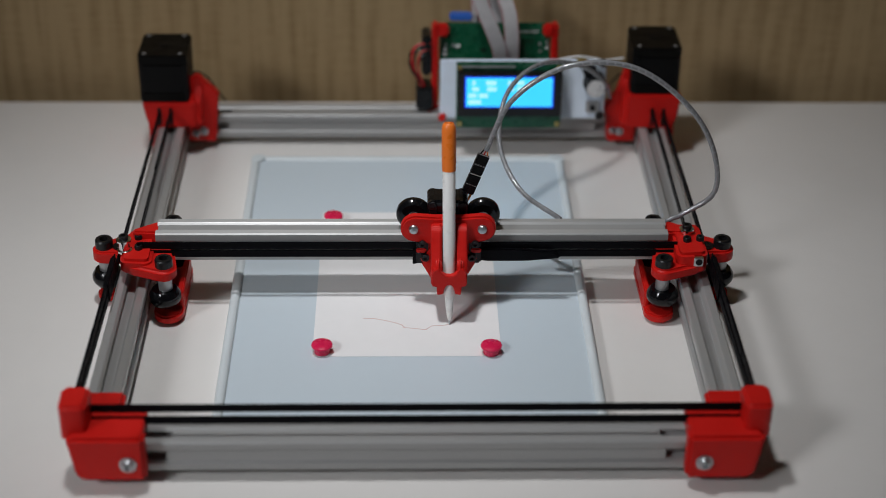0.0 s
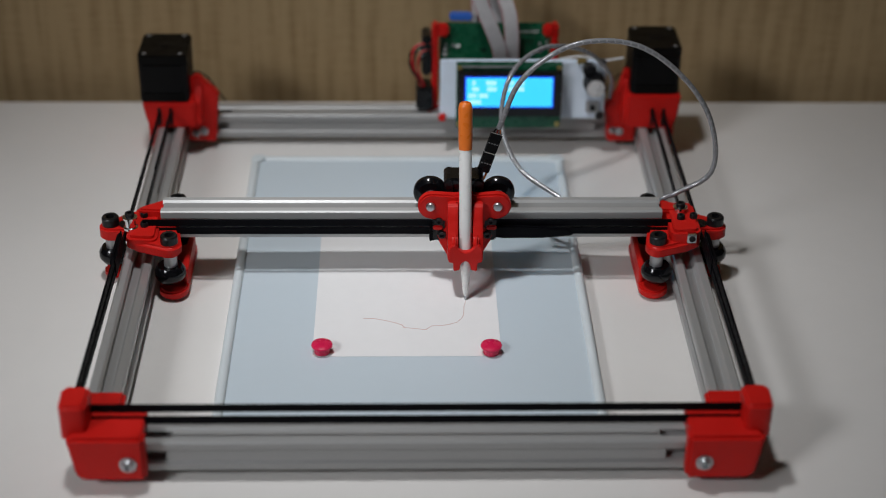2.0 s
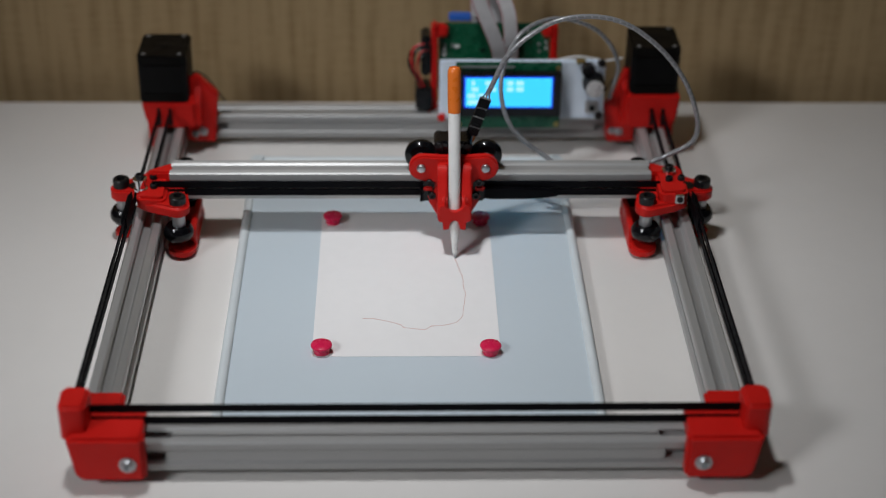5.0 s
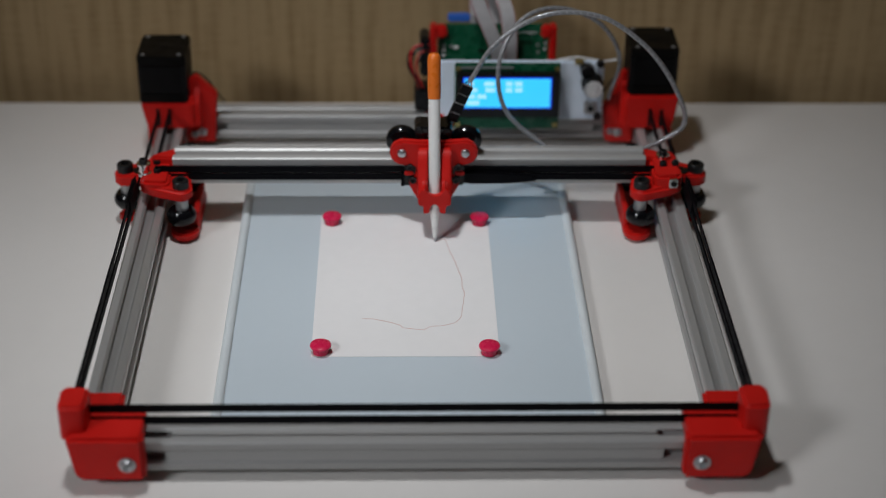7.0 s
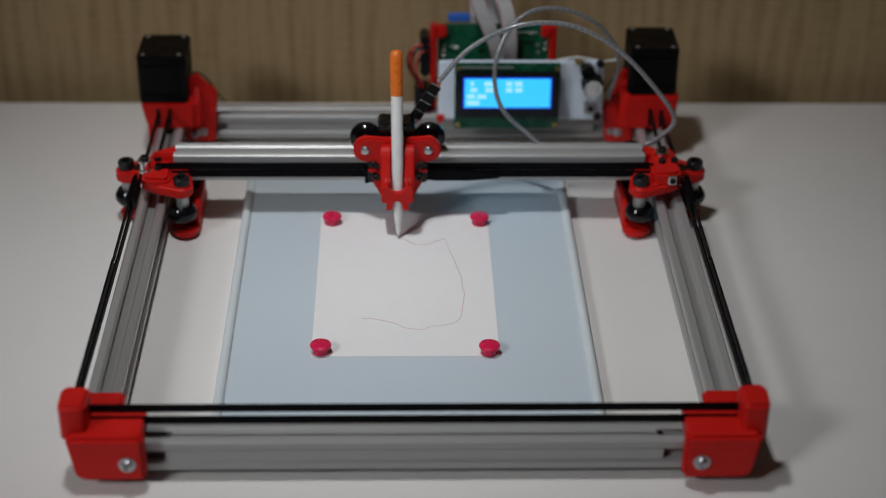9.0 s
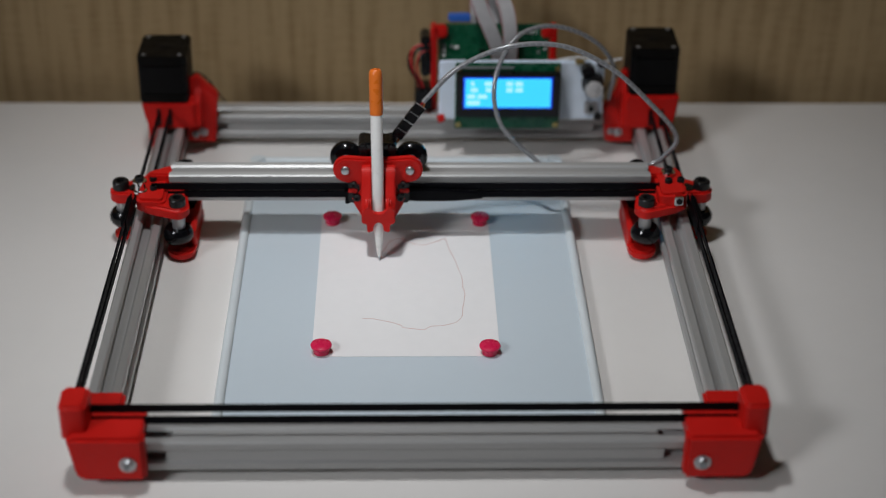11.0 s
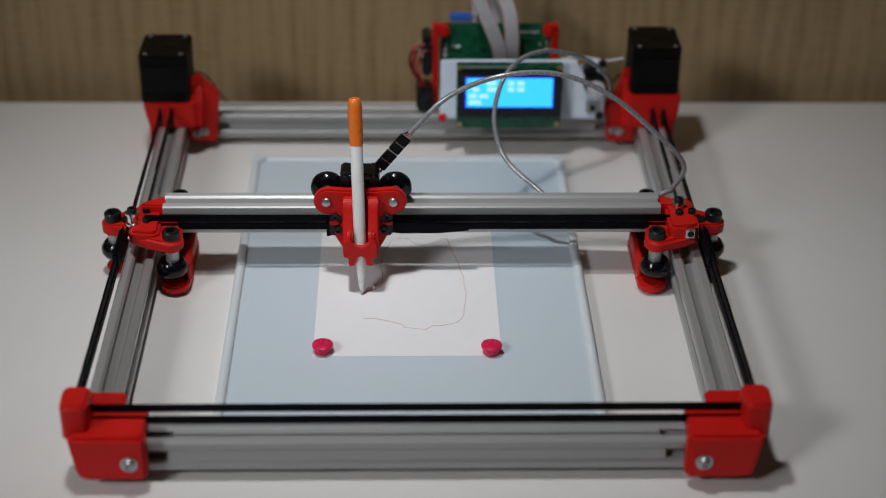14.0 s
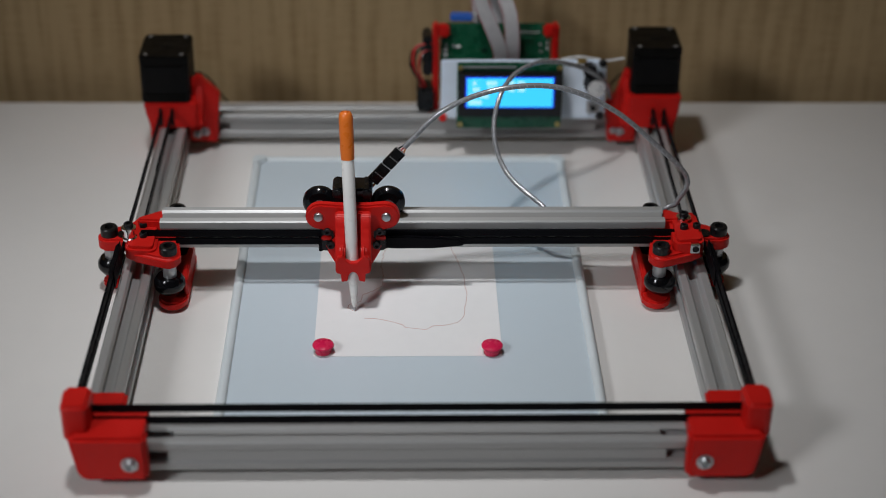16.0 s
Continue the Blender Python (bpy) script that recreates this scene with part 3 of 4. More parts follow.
prism(hull([(0.0238, 0.0826, 0.0108), (0.0110, 0.0862, 0.0062), (0.0100, 0.0730, 0.004)], 24), "y", -0.0250, -0.0178, 0.0014, 2, bm, 50)
# funnel-shaped back plate that narrows towards the pen tip
prism([(-0.0150, 0.0922), (0.0150, 0.0922), (0.0150, 0.0660), (0.0225, 0.0580), (0.0205, 0.0540), (0.0125, 0.0390), (0.0108, 0.0330), (-0.0108, 0.0330), (-0.0125, 0.0390), (-0.0205, 0.0540), (-0.0225, 0.0580), (-0.0150, 0.0660)],
      "y", -0.0246, -0.0176, 0.0014, 2, bm)
# floor of the groove that holds the pen
box(-0.0075, 0.0075, -0.0275, -0.0240, 0.0450, 0.0880, 0.0008, 2, bm)
# cheeks beside the pen that run forward and down, with raised lips, and the bridge with two short feet in front
for s in (-1, 1):
    prism([(-0.0240, 0.0880), (-0.0290, 0.0880), (-0.0322, 0.0855), (-0.0345, 0.0800), (-0.0400, 0.0690), (-0.0470, 0.0600), (-0.0488, 0.0560), (-0.0488, 0.0492), (-0.0240, 0.0380)], "x", min(s * 0.0056, s * 0.0131), max(s * 0.0056, s * 0.0131), 0.0010, 2, bm, 50)
    prism([(-0.0400, 0.0610), (-0.0420, 0.0684), (-0.0438, 0.0696), (-0.0466, 0.0684), (-0.0496, 0.0640), (-0.0499, 0.0600), (-0.0499, 0.0500), (-0.0420, 0.0500)], "x", min(s * 0.0057, s * 0.0100), max(s * 0.0057, s * 0.0100), 0.0018, 3, bm, 50)
half_bridge = [(0.0, 0.0574), (0.0034, 0.0582), (0.0060, 0.0610), (0.0078, 0.0642), (0.0112, 0.0625), (0.0125, 0.0590), (0.0127, 0.0496), (0.0120, 0.0488), (0.0092, 0.0486), (0.0088, 0.0414), (0.0042, 0.0422),
               (0.0037, 0.0468), (0.0020, 0.0495), (0.0, 0.0503)]
prism(half_bridge + [(-x, z) for x, z in half_bridge[-2:0:-1]], "y", -0.0500, -0.0452, 0.0012, 3, bm, 25)
smooth(part("body", bm, RED, carriage), 40)
for s in (-1, 1):
    p = [(0.0003, -0.0250), (0.0036, -0.0250), (0.0036, -0.0262), (0.0030, -0.0274), (0.0012, -0.0279), (0.0003, -0.0279)]
    smooth(part("bolt", lathe(p, (s * 0.0252 - 0.0008, 0, 0.0832), "y", 22), STEEL, carriage), 25)
    v_wheel((s * 0.0258, 0.0, 0.0822), 0.0128, 0.0110, "y", carriage)
    part("belt_clamp", box(min(s * 0.0150, s * 0.0240), max(s * 0.0150, s * 0.0240), -0.0245, -0.0160, 0.0530, 0.0720, 0.0012), BLACK_PLASTIC, carriage)
    part("clamp_jaw", box(min(s * 0.0165, s * 0.0240), max(s * 0.0165, s * 0.0240), -0.0258, -0.0240, 0.0628, 0.0668, 0.0008), RED, carriage)
    socket_bolt("clamp_screw", (s * 0.0195, -0.0247, 0.0708), 0.0028, 0.0028, BLACK_STEEL, carriage, "y", -1)
    socket_bolt("clamp_screw", (s * 0.0172, -0.0247, 0.0592), 0.0030, 0.0028, BLACK_STEEL, carriage, "y", -1)
v_wheel((0.0, 0.0, 0.0382), 0.0120, 0.0100, "y", carriage)
part("wheel_arm", box(-0.008, 0.008, -0.0180, 0.0, 0.0330, 0.0430, 0.001), RED, carriage)
# the small lifting motor behind the pen
servo_bm = prism(hull([(-0.0100, 0.0850, 0.0048), (-0.0100, 0.0960, 0.0052), (0.0084, 0.0850, 0.0048), (0.0084, 0.0958, 0.0050)], 24), "y", -0.0150, 0.0050, 0.0016, 3, angle=50)
servo = smooth(part("servo", servo_bm, WHEEL, carriage, "small glossy black lifting motor"), 50)
for x in (-0.0116, 0.0100):
    shell = prism(hull([(x, 0.0855, 0.0036), (x, 0.0970, 0.0042)], 24), "y", -0.0162, 0.0058, 0.0014, 3, angle=50)
    smooth(part("servo_shell", shell, BLACK_PLASTIC, servo), 50)
# loose belt wrapped with tape beside the carriage
bm = prism([(0.0180, 0.0530), (0.0300, 0.0515), (0.0600, 0.0517), (0.0830, 0.0540), (0.0835, 0.0560), (0.0780, 0.0602), (0.0350, 0.0625), (0.0180, 0.0625)], "y", -0.0192, -0.0158, 0.0010, 2)
part("belt_tail", bm, RUBBER, carriage, "black loose belt end bound with tape")
part("belt_tail", prism([(-0.0265, 0.0495), (-0.0150, 0.0530), (-0.0150, 0.0630), (-0.0265, 0.0620)], "y", -0.0200, -0.0160, 0.0006), RUBBER, carriage)


# ---- the pen ----
pen = thing("pen", "white fineliner pen with an orange cap end", "pen", (HEAD_X + TIP_X, GANTRY_Y + TIP_Y, ZB + 0.0004))
PEN_TILT = pose(0, 0, 0, -14.0, -0.6, 0) @ Matrix.Diagonal((1, 1, 0.968, 1))


def pen_part(name, prof, material, seg=28):
    b = lathe(prof, (0, 0, 0), "z", seg)
    bmesh.ops.transform(b, matrix=PEN_TILT, verts=b.verts)
    return smooth(part(name, b, material, pen), 40)


pen_part("tip", [(0.0002, 0.0), (0.0006, 0.0), (0.0007, 0.0035), (0.0012, 0.0040)], STEEL, 12)
pen_part("barrel", [(0.0010, 0.0035), (0.0020, 0.0060), (0.0034, 0.0200), (0.0040, 0.0280), (0.0042, 0.0300), (0.0047, 0.0345), (0.0048, 0.1400), (0.0046, 0.1405)], PEN_WHITE)
pen_part("cap", [(0.0046, 0.1228), (0.0050, 0.1230), (0.0053, 0.1300), (0.0053, 0.1540), (0.0051, 0.1566), (0.0046, 0.1586), (0.0039, 0.1598), (0.0033, 0.1602), (0.0030, 0.1590), (0.0021, 0.1590), (0.0018, 0.1606), (0.0002, 0.1610)], PEN_ORANGE)


# ---- the plug between the lifting motor and its cable ----
plug = thing("cable_plug", "pair of joined black plug housings with white marks", "plug", (HEAD_X + 0.0142, GANTRY_Y + 0.002, 0.0906))
for k in (0, 1):
    z0 = k * 0.0168
    h_ob = part("housing", box(-0.0047, 0.0047, -0.0016, 0.0016, z0, z0 + 0.0162, 0.0005), BLACK_PLASTIC, plug)
    for i in range(4):
        x = -0.0033 + i * 0.0022
        part("mark", box(x - 0.0006, x + 0.0006, -0.00170, -0.0015, z0 + 0.0070, z0 + 0.0080), SPACER, h_ob)
    part("seam", box(-0.0047, 0.0047, -0.00172, -0.0015, z0 + 0.0160, z0 + 0.0164), KNOB_TOP, h_ob)
for x, m in ((-0.0028, BLACK_PLASTIC), (0.0, RED_WIRE), (0.0028, ORANGE_WIRE)):
    smooth(part("wire", tube(spline([(x, 0, 0.0005), (x, 0, -0.004), (x * 0.8 - 0.002, -0.003, -0.009)], 8), 0.0009, 6), m, plug))
    smooth(part("wire", tube(spline([(x, 0, 0.0325), (x * 0.6, 0, 0.036), (0, 0, 0.0385)], 8), 0.0006, 6), m, plug))


# ---- the control unit on the back beam ----
control = thing("control_unit", "control unit with lit blue display, green boards and red brackets", "controller", (0, 0, 0))
YC = 0.4640
LCD_TILT = pose(0.0960, YC, 0.0618, -3, 0, 0)


def tilted(b):
    bmesh.ops.transform(b, matrix=LCD_TILT, verts=b.verts)
    return b


part("face_plate", tilted(box(-0.0715, 0.0745, 0.0, 0.0035, -0.0270, 0.0290, 0.0012)), SCREENLIT_PLATE, control, "pale printed face plate")
lcd = part("display_board", tilted(box(-0.0575, 0.0350, -0.0075, -0.0058, -0.0325, 0.0300, 0.0006)), PCB, control, "green display board")
part("bezel", tilted(box(-0.0565, 0.0345, -0.0150, -0.0077, -0.0185, 0.0228, 0.0010)), LCD_BEZEL, lcd, "black display bezel")
part("screen_border", tilted(box(-0.0505, 0.0275, -0.0153, -0.0149, -0.0098, 0.0195)), SCREEN_EDGE, lcd)
part("screen", tilted(box(-0.0490, 0.0262, -0.0156, -0.0152, -0.0086, 0.0183)), SCREEN, lcd, "lit blue display")
for row, cols in ((0.0088, ((-0.044, -0.041), (-0.032, -0.023), (-0.013, -0.0075), (-0.005, 0.0015))), (0.0030, ((-0.044, -0.038), (-0.031, -0.0225), (-0.013, -0.0075), (-0.005, 0.0015))),
                  (-0.0032, ((-0.047, -0.040), (-0.038, -0.030))), (-0.0092, ((-0.047, -0.036),))):
    for a, b2 in cols:
        part("character_bar", tilted(box(a, b2, -0.01585, -0.01555, row + 0.0030, row + 0.0068)), SCREEN_TEXT, lcd)
for x, z in ((-0.0545, 0.0248), (0.0320, 0.0248), (-0.0545, -0.0285), (0.0320, -0.0285)):
    b = lathe([(0.0003, -0.0009), (0.0024, -0.0009), (0.0024, 0), (0.0003, 0)], (x, -0.0075, z), "y", 14)
    part("mounting_pad", tilted(b), GOLD, lcd)
part("pin_header", tilted(box(-0.0530, -0.0060, -0.0092, -0.0075, 0.0250, 0.0268, 0.0004)), SPACER, lcd)
kb = smooth(part("knob", tilted(lathe([(0.0003, 0), (0.0098, 0), (0.0098, -0.0050), (0.0088, -0.0060), (0.0086, -0.0160), (0.0080, -0.0170), (0.0003, -0.0170)], (0.0640, 0, 0.0090), "y", 28)), BLACK_PLASTIC, control), 35)
part("knob_cap", tilted(lathe([(0.0003, -0.0168), (0.0080, -0.0168), (0.0077, -0.0178), (0.0003, -0.0180)], (0.0640, 0, 0.0090), "y", 28)), KNOB_TOP, kb)
smooth(part("buzzer", tilted(lathe([(0.0003, 0), (0.0062, 0), (0.0062, -0.0085), (0.0052, -0.0092), (0.0018, -0.0092), (0.0016, -0.0080), (0.0003, -0.0080)], (0.0590, 0, 0.0215), "y", 24)), BLACK_PLASTIC, control), 35)
rb = part("reset_button", tilted(box(0.0580, 0.0690, -0.0040, 0.0, -0.0195, -0.0090, 0.0006)), SPACER, control)
part("button_cap", tilted(lathe([(0.0003, -0.004), (0.0026, -0.004), (0.0026, -0.0060), (0.0003, -0.0060)], (0.0635, 0, -0.0145), "y", 16)), BLACK_PLASTIC, rb)
part("bare_metal_clip", tilted(box(0.0480, 0.0560, -0.0030, 0.0, 0.0270, 0.0305, 0.0004)), GOLD, control)
for x, z in ((-0.0695, -0.0250), (0.0705, 0.0270), (0.0700, -0.0230)):
    smooth(part("corner_screw", tilted(lathe([(0.0003, 0.0), (0.0036, 0.0), (0.0036, -0.0030), (0.0030, -0.0036), (0.0003, -0.0036)], (x, 0, z), "y", 16)), RED if z < 0.02 and x < 0 else BLACK_STEEL, control))
part("arm", tilted(box(-0.0705, -0.0600, 0.0036, 0.0250, -0.0270, -0.0200, 0.001)), RED, control)
part("arm", tilted(box(0.0600, 0.0705, 0.0036, 0.0250, -0.0270, -0.0200, 0.001)), RED, control)
smooth(part("white_wire", tube(spline([(0.130, 0.468, 0.0905), (0.145, 0.467, 0.0935), (0.158, 0.468, 0.0915), (0.170, 0.470, 0.0885), (0.186, 0.474, 0.0890)], 24), 0.0011, 6), WHITE_MARK, control, "white wire over the face plate"))
# the driver board behind the display, in its red brackets
BACK_TILT = pose(0.0735, 0.5060, 0.0750, -6, 0, 0)


def backed(b):
    bmesh.ops.transform(b, matrix=BACK_TILT, verts=b.verts)
    return b


board = part("driver_board", backed(box(-0.0490, 0.0500, 0.0, 0.0018, -0.030, 0.0320, 0.0005)), PCB, control, "green driver board")
for x, z, w, m in ((-0.0438, 0.0078, 0.0016, WHITE_MARK), (-0.0432, 0.0120, 0.0012, SPACER), (-0.0327, 0.0106, 0.0022, WHITE_MARK), (-0.0370, 0.0112, 0.0014, SPACER), (-0.0440, 0.0030, 0.0014, WHITE_MARK),
                   (0.0473, 0.0146, 0.0010, WHITE_MARK), (0.0473, 0.0090, 0.0010, WHITE_MARK), (-0.0100, 0.0070, 0.0022, BLACK_PLASTIC), (-0.0180, 0.0180, 0.0014, PCB), (0.0300, 0.0180, 0.0060, PCB)):
    part("component", backed(box(x - w, x + w, -0.0020, 0.0, z - 0.0011, z + 0.0011, 0.0002)), m, board)
for i in range(6):
    x = 0.0205 + i * 0.0036
    part("component", backed(box(x - 0.0008, x + 0.0008, -0.0012, 0.0, 0.0232, 0.0248)), WHITE_MARK, board)
for x in (0.041, 0.0415):
    part("component", backed(lathe([(0.0003, 0), (0.0016, 0), (0.0016, -0.0014), (0.0003, -0.0014)], (x, 0, 0.006 if x > 0.0412 else 0.0125), "y", 12)), SPACER, board)
for x, dx in ((-0.0500, -1), (0.0510, 1)):
    b = box(min(x, x + dx * 0.006), max(x, x + dx * 0.006), -0.010, 0.006, -0.064, 0.0330, 0.0020, 2)
    box(x - 0.008 if dx > 0 else x - 0.002, x + 0.002 if dx > 0 else x + 0.009, -0.010, -0.0010, 0.0215, 0.0330, 0.0020, 2, b)
    smooth(part("board_bracket", backed(b), RED, control, "red printed board bracket"), 40)
b = box(-0.0400, -0.0200, 0.0025, 0.0140, 0.0325, 0.0385, 0.0012)
part("terminal_block", backed(b), BLUE_PLASTIC, board, "blue terminal block")
fan = part("side_fan", backed(box(-0.0650, -0.0562, -0.012, 0.018, -0.014, 0.0230, 0.0020)), BLACK_PLASTIC, control, "black cooling fan")
part("power_socket", backed(box(-0.0700, -0.0550, -0.020, 0.010, -0.0436, -0.0230, 0.0020)), BLACK_PLASTIC, control)
random.seed(9)
for i in range(7):
    z0, z1 = 0.012 + random.uniform(-0.008, 0.006), -0.040 + random.uniform(-0.012, 0.012)
    o = random.uniform(0.004, 0.016)
    pts = [(-0.056, -0.010, z0), (-0.060 - o, -0.013, z0 - 0.002), (-0.062 - o * 1.1, -0.015, z0 - 0.016), (-0.060 - o * 0.5, -0.015, (z0 + z1) / 2 - 0.006), (-0.056, -0.013, z1)]
    smooth(part("wire", backed(tube(spline(pts, 22), 0.0009, 6)), RED_WIRE if i < 3 else BLACK_PLASTIC, control))


def ribbon(pts, width, n_wires, name):
    """A flat cable with a rippled section of many thin wires, bent along a line."""
    line = spline(pts, 36)
    k = bmesh.new()
    thick = width / n_wires * 0.5
    us = [i / (n_wires * 4) for i in range(n_wires * 4 + 1)]
    rings = []
    for i, p in enumerate(line):
        d = (line[min(i + 1, 35)] - line[max(i - 1, 0)]).normalized()
        side = Vector((1, 0.25, 0)).normalized()
        side = (side - d * side.dot(d)).normalized()
        up = d.cross(side)
        ring = []
        for sgn, seq in ((1, us), (-1, us[::-1])):
            for u in seq:
                ripple = thick * (0.55 + 0.45 * abs(math.sin(math.pi * u * n_wires)))
                ring.append(k.verts.new(p + side * (u - 0.5) * width + up * sgn * ripple))
        rings.append(ring)
    n = len(rings[0])
    for r0, r1 in zip(rings, rings[1:]):
        for j in range(n):
            k.faces.new((r0[j], r0[(j + 1) % n], r1[(j + 1) % n], r1[j]))
    k.faces.new(rings[0])
    k.faces.new(rings[-1][::-1])
    ob = smooth(part(name, k, RIBBON, control, "grey ribbon cable"), 60)
    for sgn in (-1, 1):
        edge = [p + Vector((1, 0.25, 0)).normalized() * sgn * (width / 2 + 0.0002) for p in line]
        smooth(part("edge_wire", tube(edge, 0.00055, 6), EDGE_WIRE, ob, "dull red marked wire along the edge"))
    return ob


ribbon([(0.0785, 0.484, 0.080), (0.0765, 0.482, 0.094), (0.0695, 0.484, 0.112), (0.0610, 0.492, 0.130), (0.0545, 0.506, 0.150), (0.0550, 0.524, 0.165), (0.0560, 0.548, 0.150), (0.060, 0.536, 0.110), (0.060, 0.5120, 0.080)], 0.0125, 9, "ribbon_cable")
ribbon([(0.0880, 0.488, 0.080), (0.0880, 0.486, 0.094), (0.0872, 0.490, 0.110), (0.0850, 0.498, 0.124), (0.0805, 0.510, 0.132), (0.0760, 0.526, 0.134), (0.0740, 0.545, 0.125), (0.078, 0.534, 0.105), (0.078, 0.5120, 0.080)], 0.0125, 9, "ribbon_cable")
# motor leads
for s, y0 in ((-1, 0.470), (1, 0.470)):
    pts = [(s * 0.200, y0 + 0.032, 0.060), (s * 0.192, y0 + 0.034, 0.061), (s * 0.183, y0 + 0.034, 0.054), (s * 0.176, y0 + 0.032, 0.044), (s * 0.168, y0 + 0.030, 0.0335)]
    smooth(part("motor_lead", tube(spline(pts, 20), 0.0008, 8), BLACK_PLASTIC, frame_thing))


# ---- the grey cable: rigid links that move ----
def link(radius, length, parent):
    h = length / 2
    p = [(radius * 0.6, -h), (radius * 0.97, -h + radius * 0.15), (radius, 0), (radius * 0.97, h - radius * 0.15), (radius * 0.6, h)]
    return smooth(part("cable_link", lathe(p, (0, 0, 0), "z", 12), CABLE, parent), 60)


# places (x, z) along the two free stretches: rest, change with the pen's shift, change with the gantry's shift
NEAR_LOOP = [((0.0620, 0.0864, 0.0006), (0.1228, 0.0088, -0.0018)), ((0.0801, 0.0702, 0.0014), (0.1658, 0.0229, -0.0048)),
             ((0.1174, 0.0658, 0.0), (0.1928, 0.0352, -0.0070)), ((0.1632, 0.0677, -0.0025), (0.1926, 0.0339, -0.0079)),
             ((0.2015, 0.0651, -0.0047), (0.1664, 0.0241, -0.0068)), ((0.2278, 0.0558, -0.0054), (0.1275, 0.0122, -0.0043)),
             ((0.2333, 0.0261, -0.0012), (0.0822, -0.0026, -0.0021)), ((0.2045, 0.0, 0.0), (0.0595, 0.0, 0.0))]
FAR_LOOP = [((0.1152, 0.0164, 0.0), (0.0560, 0.0, 0.0)), ((0.0845, 0.0139, -0.0026), (0.0671, -0.0060, 0.0137)),
            ((0.0703, 0.0077, 0.0042), (0.0932, -0.0039, 0.0248)), ((0.0785, 0.0045, 0.0139), (0.1235, 0.0017, 0.0292)),
            ((0.1065, 0.0062, 0.0190), (0.1345, 0.0082, 0.0243)), ((0.1430, 0.0068, 0.0201), (0.1195, 0.0093, 0.0186)),
            ((0.1695, 0.0042, 0.0134), (0.0860, 0.0033, 0.0120)), ((0.1760, 0.0, 0.0), (0.0520, 0.0, 0.0))]


def plug_pose(t):
    """The plug leans over towards the cable's first bend."""
    dx, dy = moved(t)
    base = Vector((HEAD_X + dx + 0.0142, GANTRY_Y + dy + 0.002, 0.0906))
    start = Vector((0.0620 + 0.864 * dx, GANTRY_Y + dy + 0.008, 0.1228 + 0.088 * dx))
    d = (start - base).normalized()
    lean = math.degrees(math.atan2(d.x, d.z))
    return base, lean


def cable_lines(t):
    dx, dy = moved(t)
    a, g = dx * 10, dy * 10
    base, lean = plug_pose(t)
    near = []
    for i, (cx, cz) in enumerate(NEAR_LOOP):
        u = i / 7
        near.append((cx[0] + cx[1] * a + cx[2] * g, GANTRY_Y + dy + 0.008 + 0.012 * u, cz[0] + cz[1] * a + cz[2] * g))
    near[0] = tuple(base + Vector((math.sin(radians(lean)), 0.10, math.cos(radians(lean)))) * 0.0370)
    far = []
    for i, (cx, cz) in enumerate(FAR_LOOP):
        u = i / 7
        far.append((cx[0] + cx[1] * a + cx[2] * g, (GANTRY_Y + dy + 0.022) * (1 - u) + 0.470 * u, cz[0] + cz[1] * a + cz[2] * g))
    return near, far


cable = thing("servo_cable", "long grey round cable looping over the gantry to the controller", "cable")
N_NEAR, N_FAR = 52, 48
near_links = [link(0.00205, 0.0074, cable) for i in range(N_NEAR)]
far_links = [link(0.00195, 0.0076, cable) for i in range(N_FAR)]
smooth(part("tied_cable", tube(spline([(0.2012, 0.0195, 0.0680), (0.1960, 0.0180, 0.0672), (0.1840, 0.0170, 0.0610), (0.150, 0.0165, 0.0560), (0.120, 0.0185, 0.0560), (0.102, 0.0215, 0.0590)], 24), 0.0020, 10), CABLE, gantry, "grey cable tied along the bar"))

# ---- the drawn line ----
drawn = thing("drawn_line", "thin reddish-brown ink line drawn on the paper", "drawing", (0, 0, ZB + 0.0003))
EARLY = [(-0.0386, 0.1823), (-0.0310, 0.1822), (-0.0241, 0.1799), (-0.0160, 0.1768), (-0.0096, 0.1733), (-0.0083, 0.1698), (0.0, 0.1684), (0.0078, 0.1667), (0.0130, 0.1720), (0.0200, 0.1722), (0.0256, 0.1738)]
strokes = []


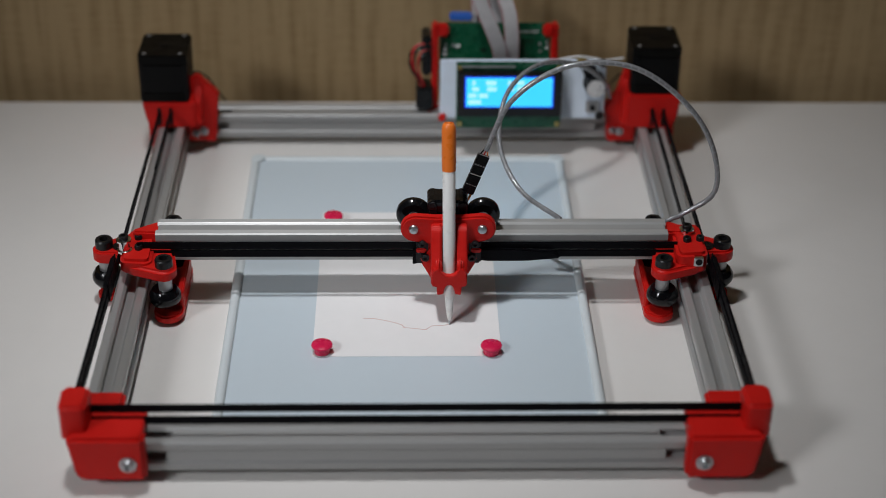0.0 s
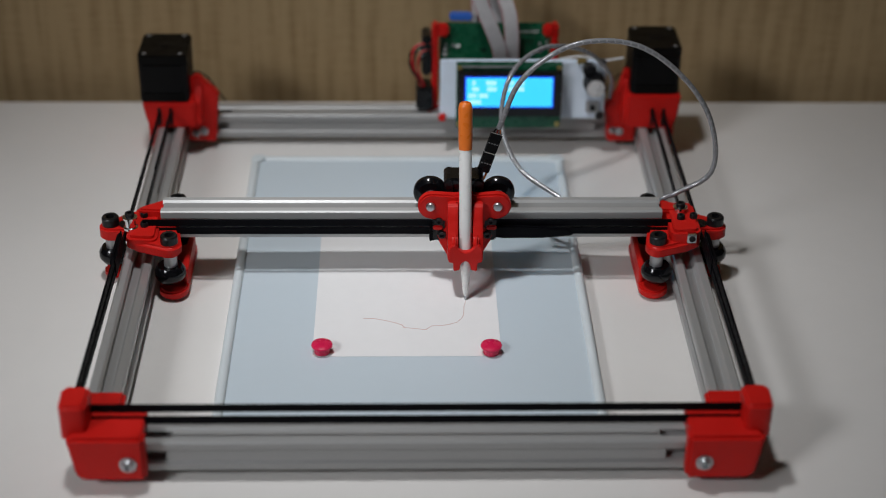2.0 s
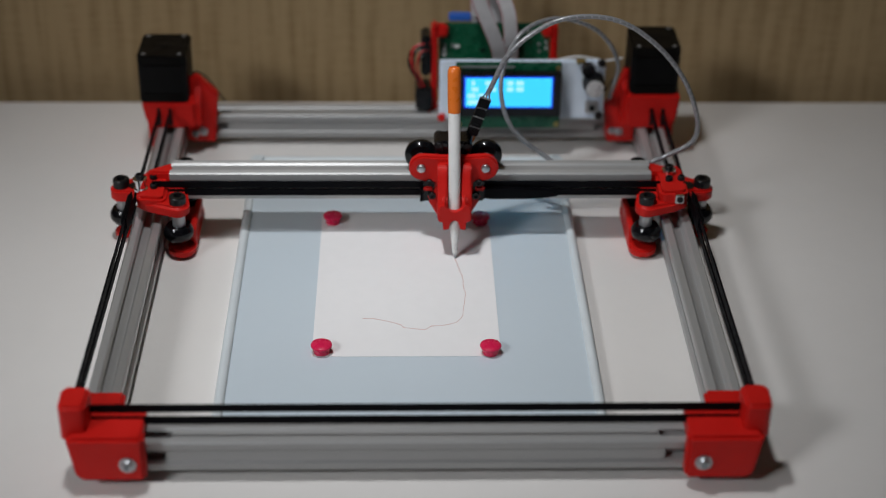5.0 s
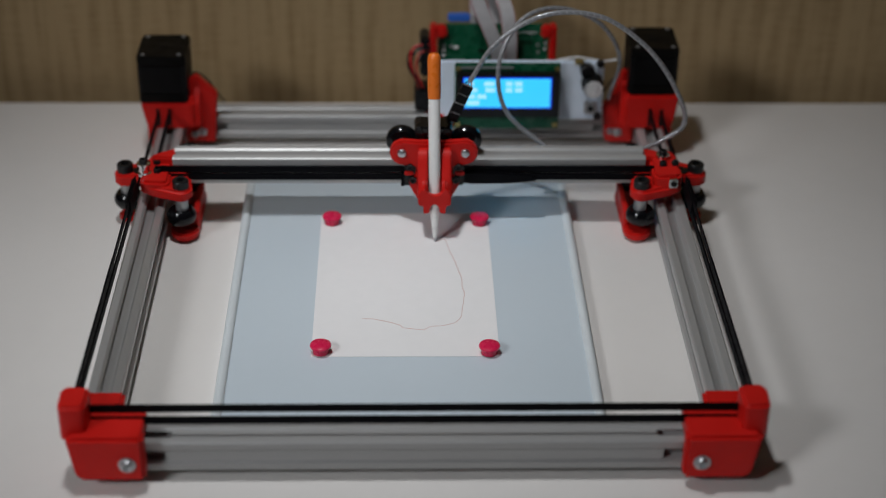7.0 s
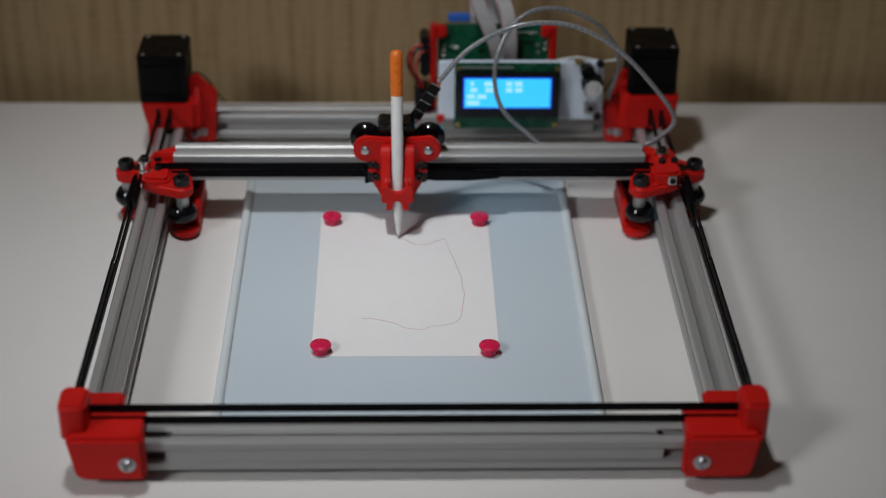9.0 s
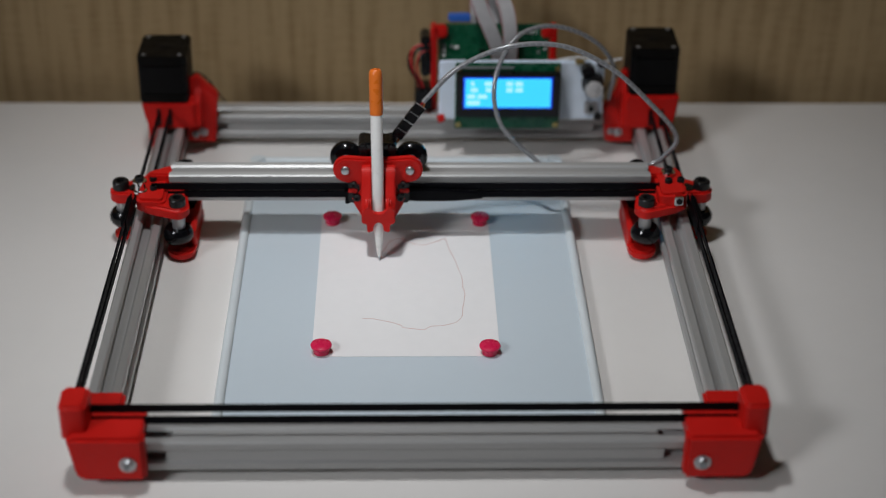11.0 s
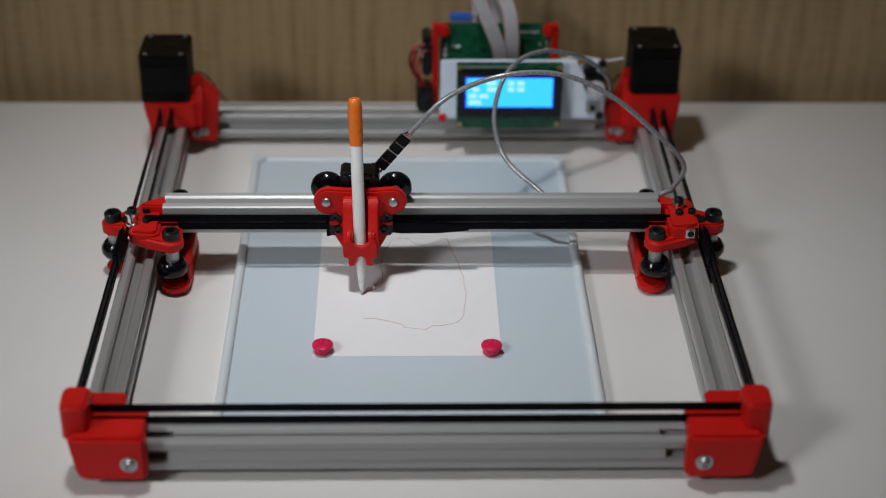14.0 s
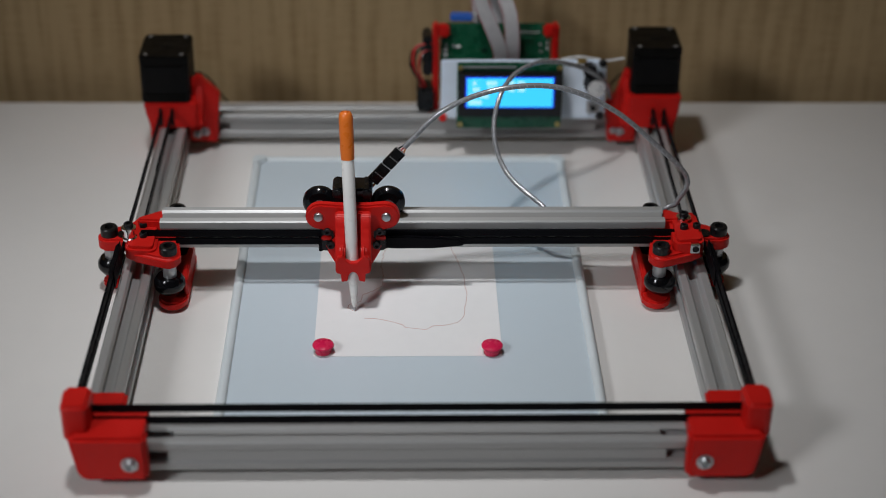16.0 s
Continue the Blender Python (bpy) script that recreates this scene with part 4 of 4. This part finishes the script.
def stroke(p, q, t):
    p, q = Vector((*p, 0)), Vector((*q, 0))
    d = q - p
    if d.length < 1e-5:
        return
    ob = part("stroke", box(-d.length / 2 - 0.0001, d.length / 2 + 0.0001, -0.00016, 0.00016, 0.0, 0.00012), INK, drawn)
    c = (p + q) / 2
    strokes.append((ob, c, math.degrees(math.atan2(d.y, d.x)), t))


random.seed(3)
for p, q in zip(EARLY, EARLY[1:]):
    stroke(p, q, None)
prev = EARLY[-1]
for i in range(1, 129):
    t = i / 8
    dx, dy = moved(t)
    j = 0.0004 if t % 0.5 else 0.0
    now = (HEAD_X + TIP_X + dx + random.uniform(-j, j), GANTRY_Y + TIP_Y + dy + random.uniform(-j, j))
    stroke(prev, now, t)
    prev = now


# ---- everything that moves ----
def motions():
    walk(gantry, [(t, pose(0, GANTRY_Y + b / 1000, GROUP_Z)) for t, a, b in MOVES])
    walk(carriage, [(t, pose(HEAD_X + a * 0.000985, GANTRY_Y + b / 1000, GROUP_Z)) for t, a, b in MOVES])
    # the cable pulls the pen over a little towards the end
    walk(pen, [(t, pose(HEAD_X + TIP_X + a * 0.000985, GANTRY_Y + TIP_Y + b / 1000, ZB + 0.0004, 0, -np.interp(t, (9, 12.5, 13.5, 16), (0, 0.6, 0.95, 1.4)), 0)) for t, a, b in MOVES])
    rows, near_rows, far_rows = [], [[] for _ in near_links], [[] for _ in far_links]
    for t, a, b in MOVES:
        base, lean = plug_pose(t)
        rows.append((t, pose(*base, -6, lean, 0)))
        near, far = cable_lines(t)
        for pts, store in ((near, near_rows), (far, far_rows)):
            line = spline(pts, len(store) + 1)
            for k, (p, q) in enumerate(zip(line, line[1:])):
                store[k].append((t, Matrix.Translation((p + q) / 2) @ (q - p).to_track_quat("Z", "Y").to_matrix().to_4x4()))
    walk(plug, rows)
    for ob, r in zip(near_links + far_links, near_rows + far_rows):
        walk(ob, r)
    for ob, c, turn, t in strokes:
        up, down = pose(c.x, c.y, 0, 0, 0, turn), pose(c.x, c.y, -0.0015, 0, 0, turn)
        if t is None:
            ob.matrix_basis = up
        else:
            walk(ob, [(0, down), (max(0.01, t - 0.1), down), (t, up), (16.5, up)])


motions()
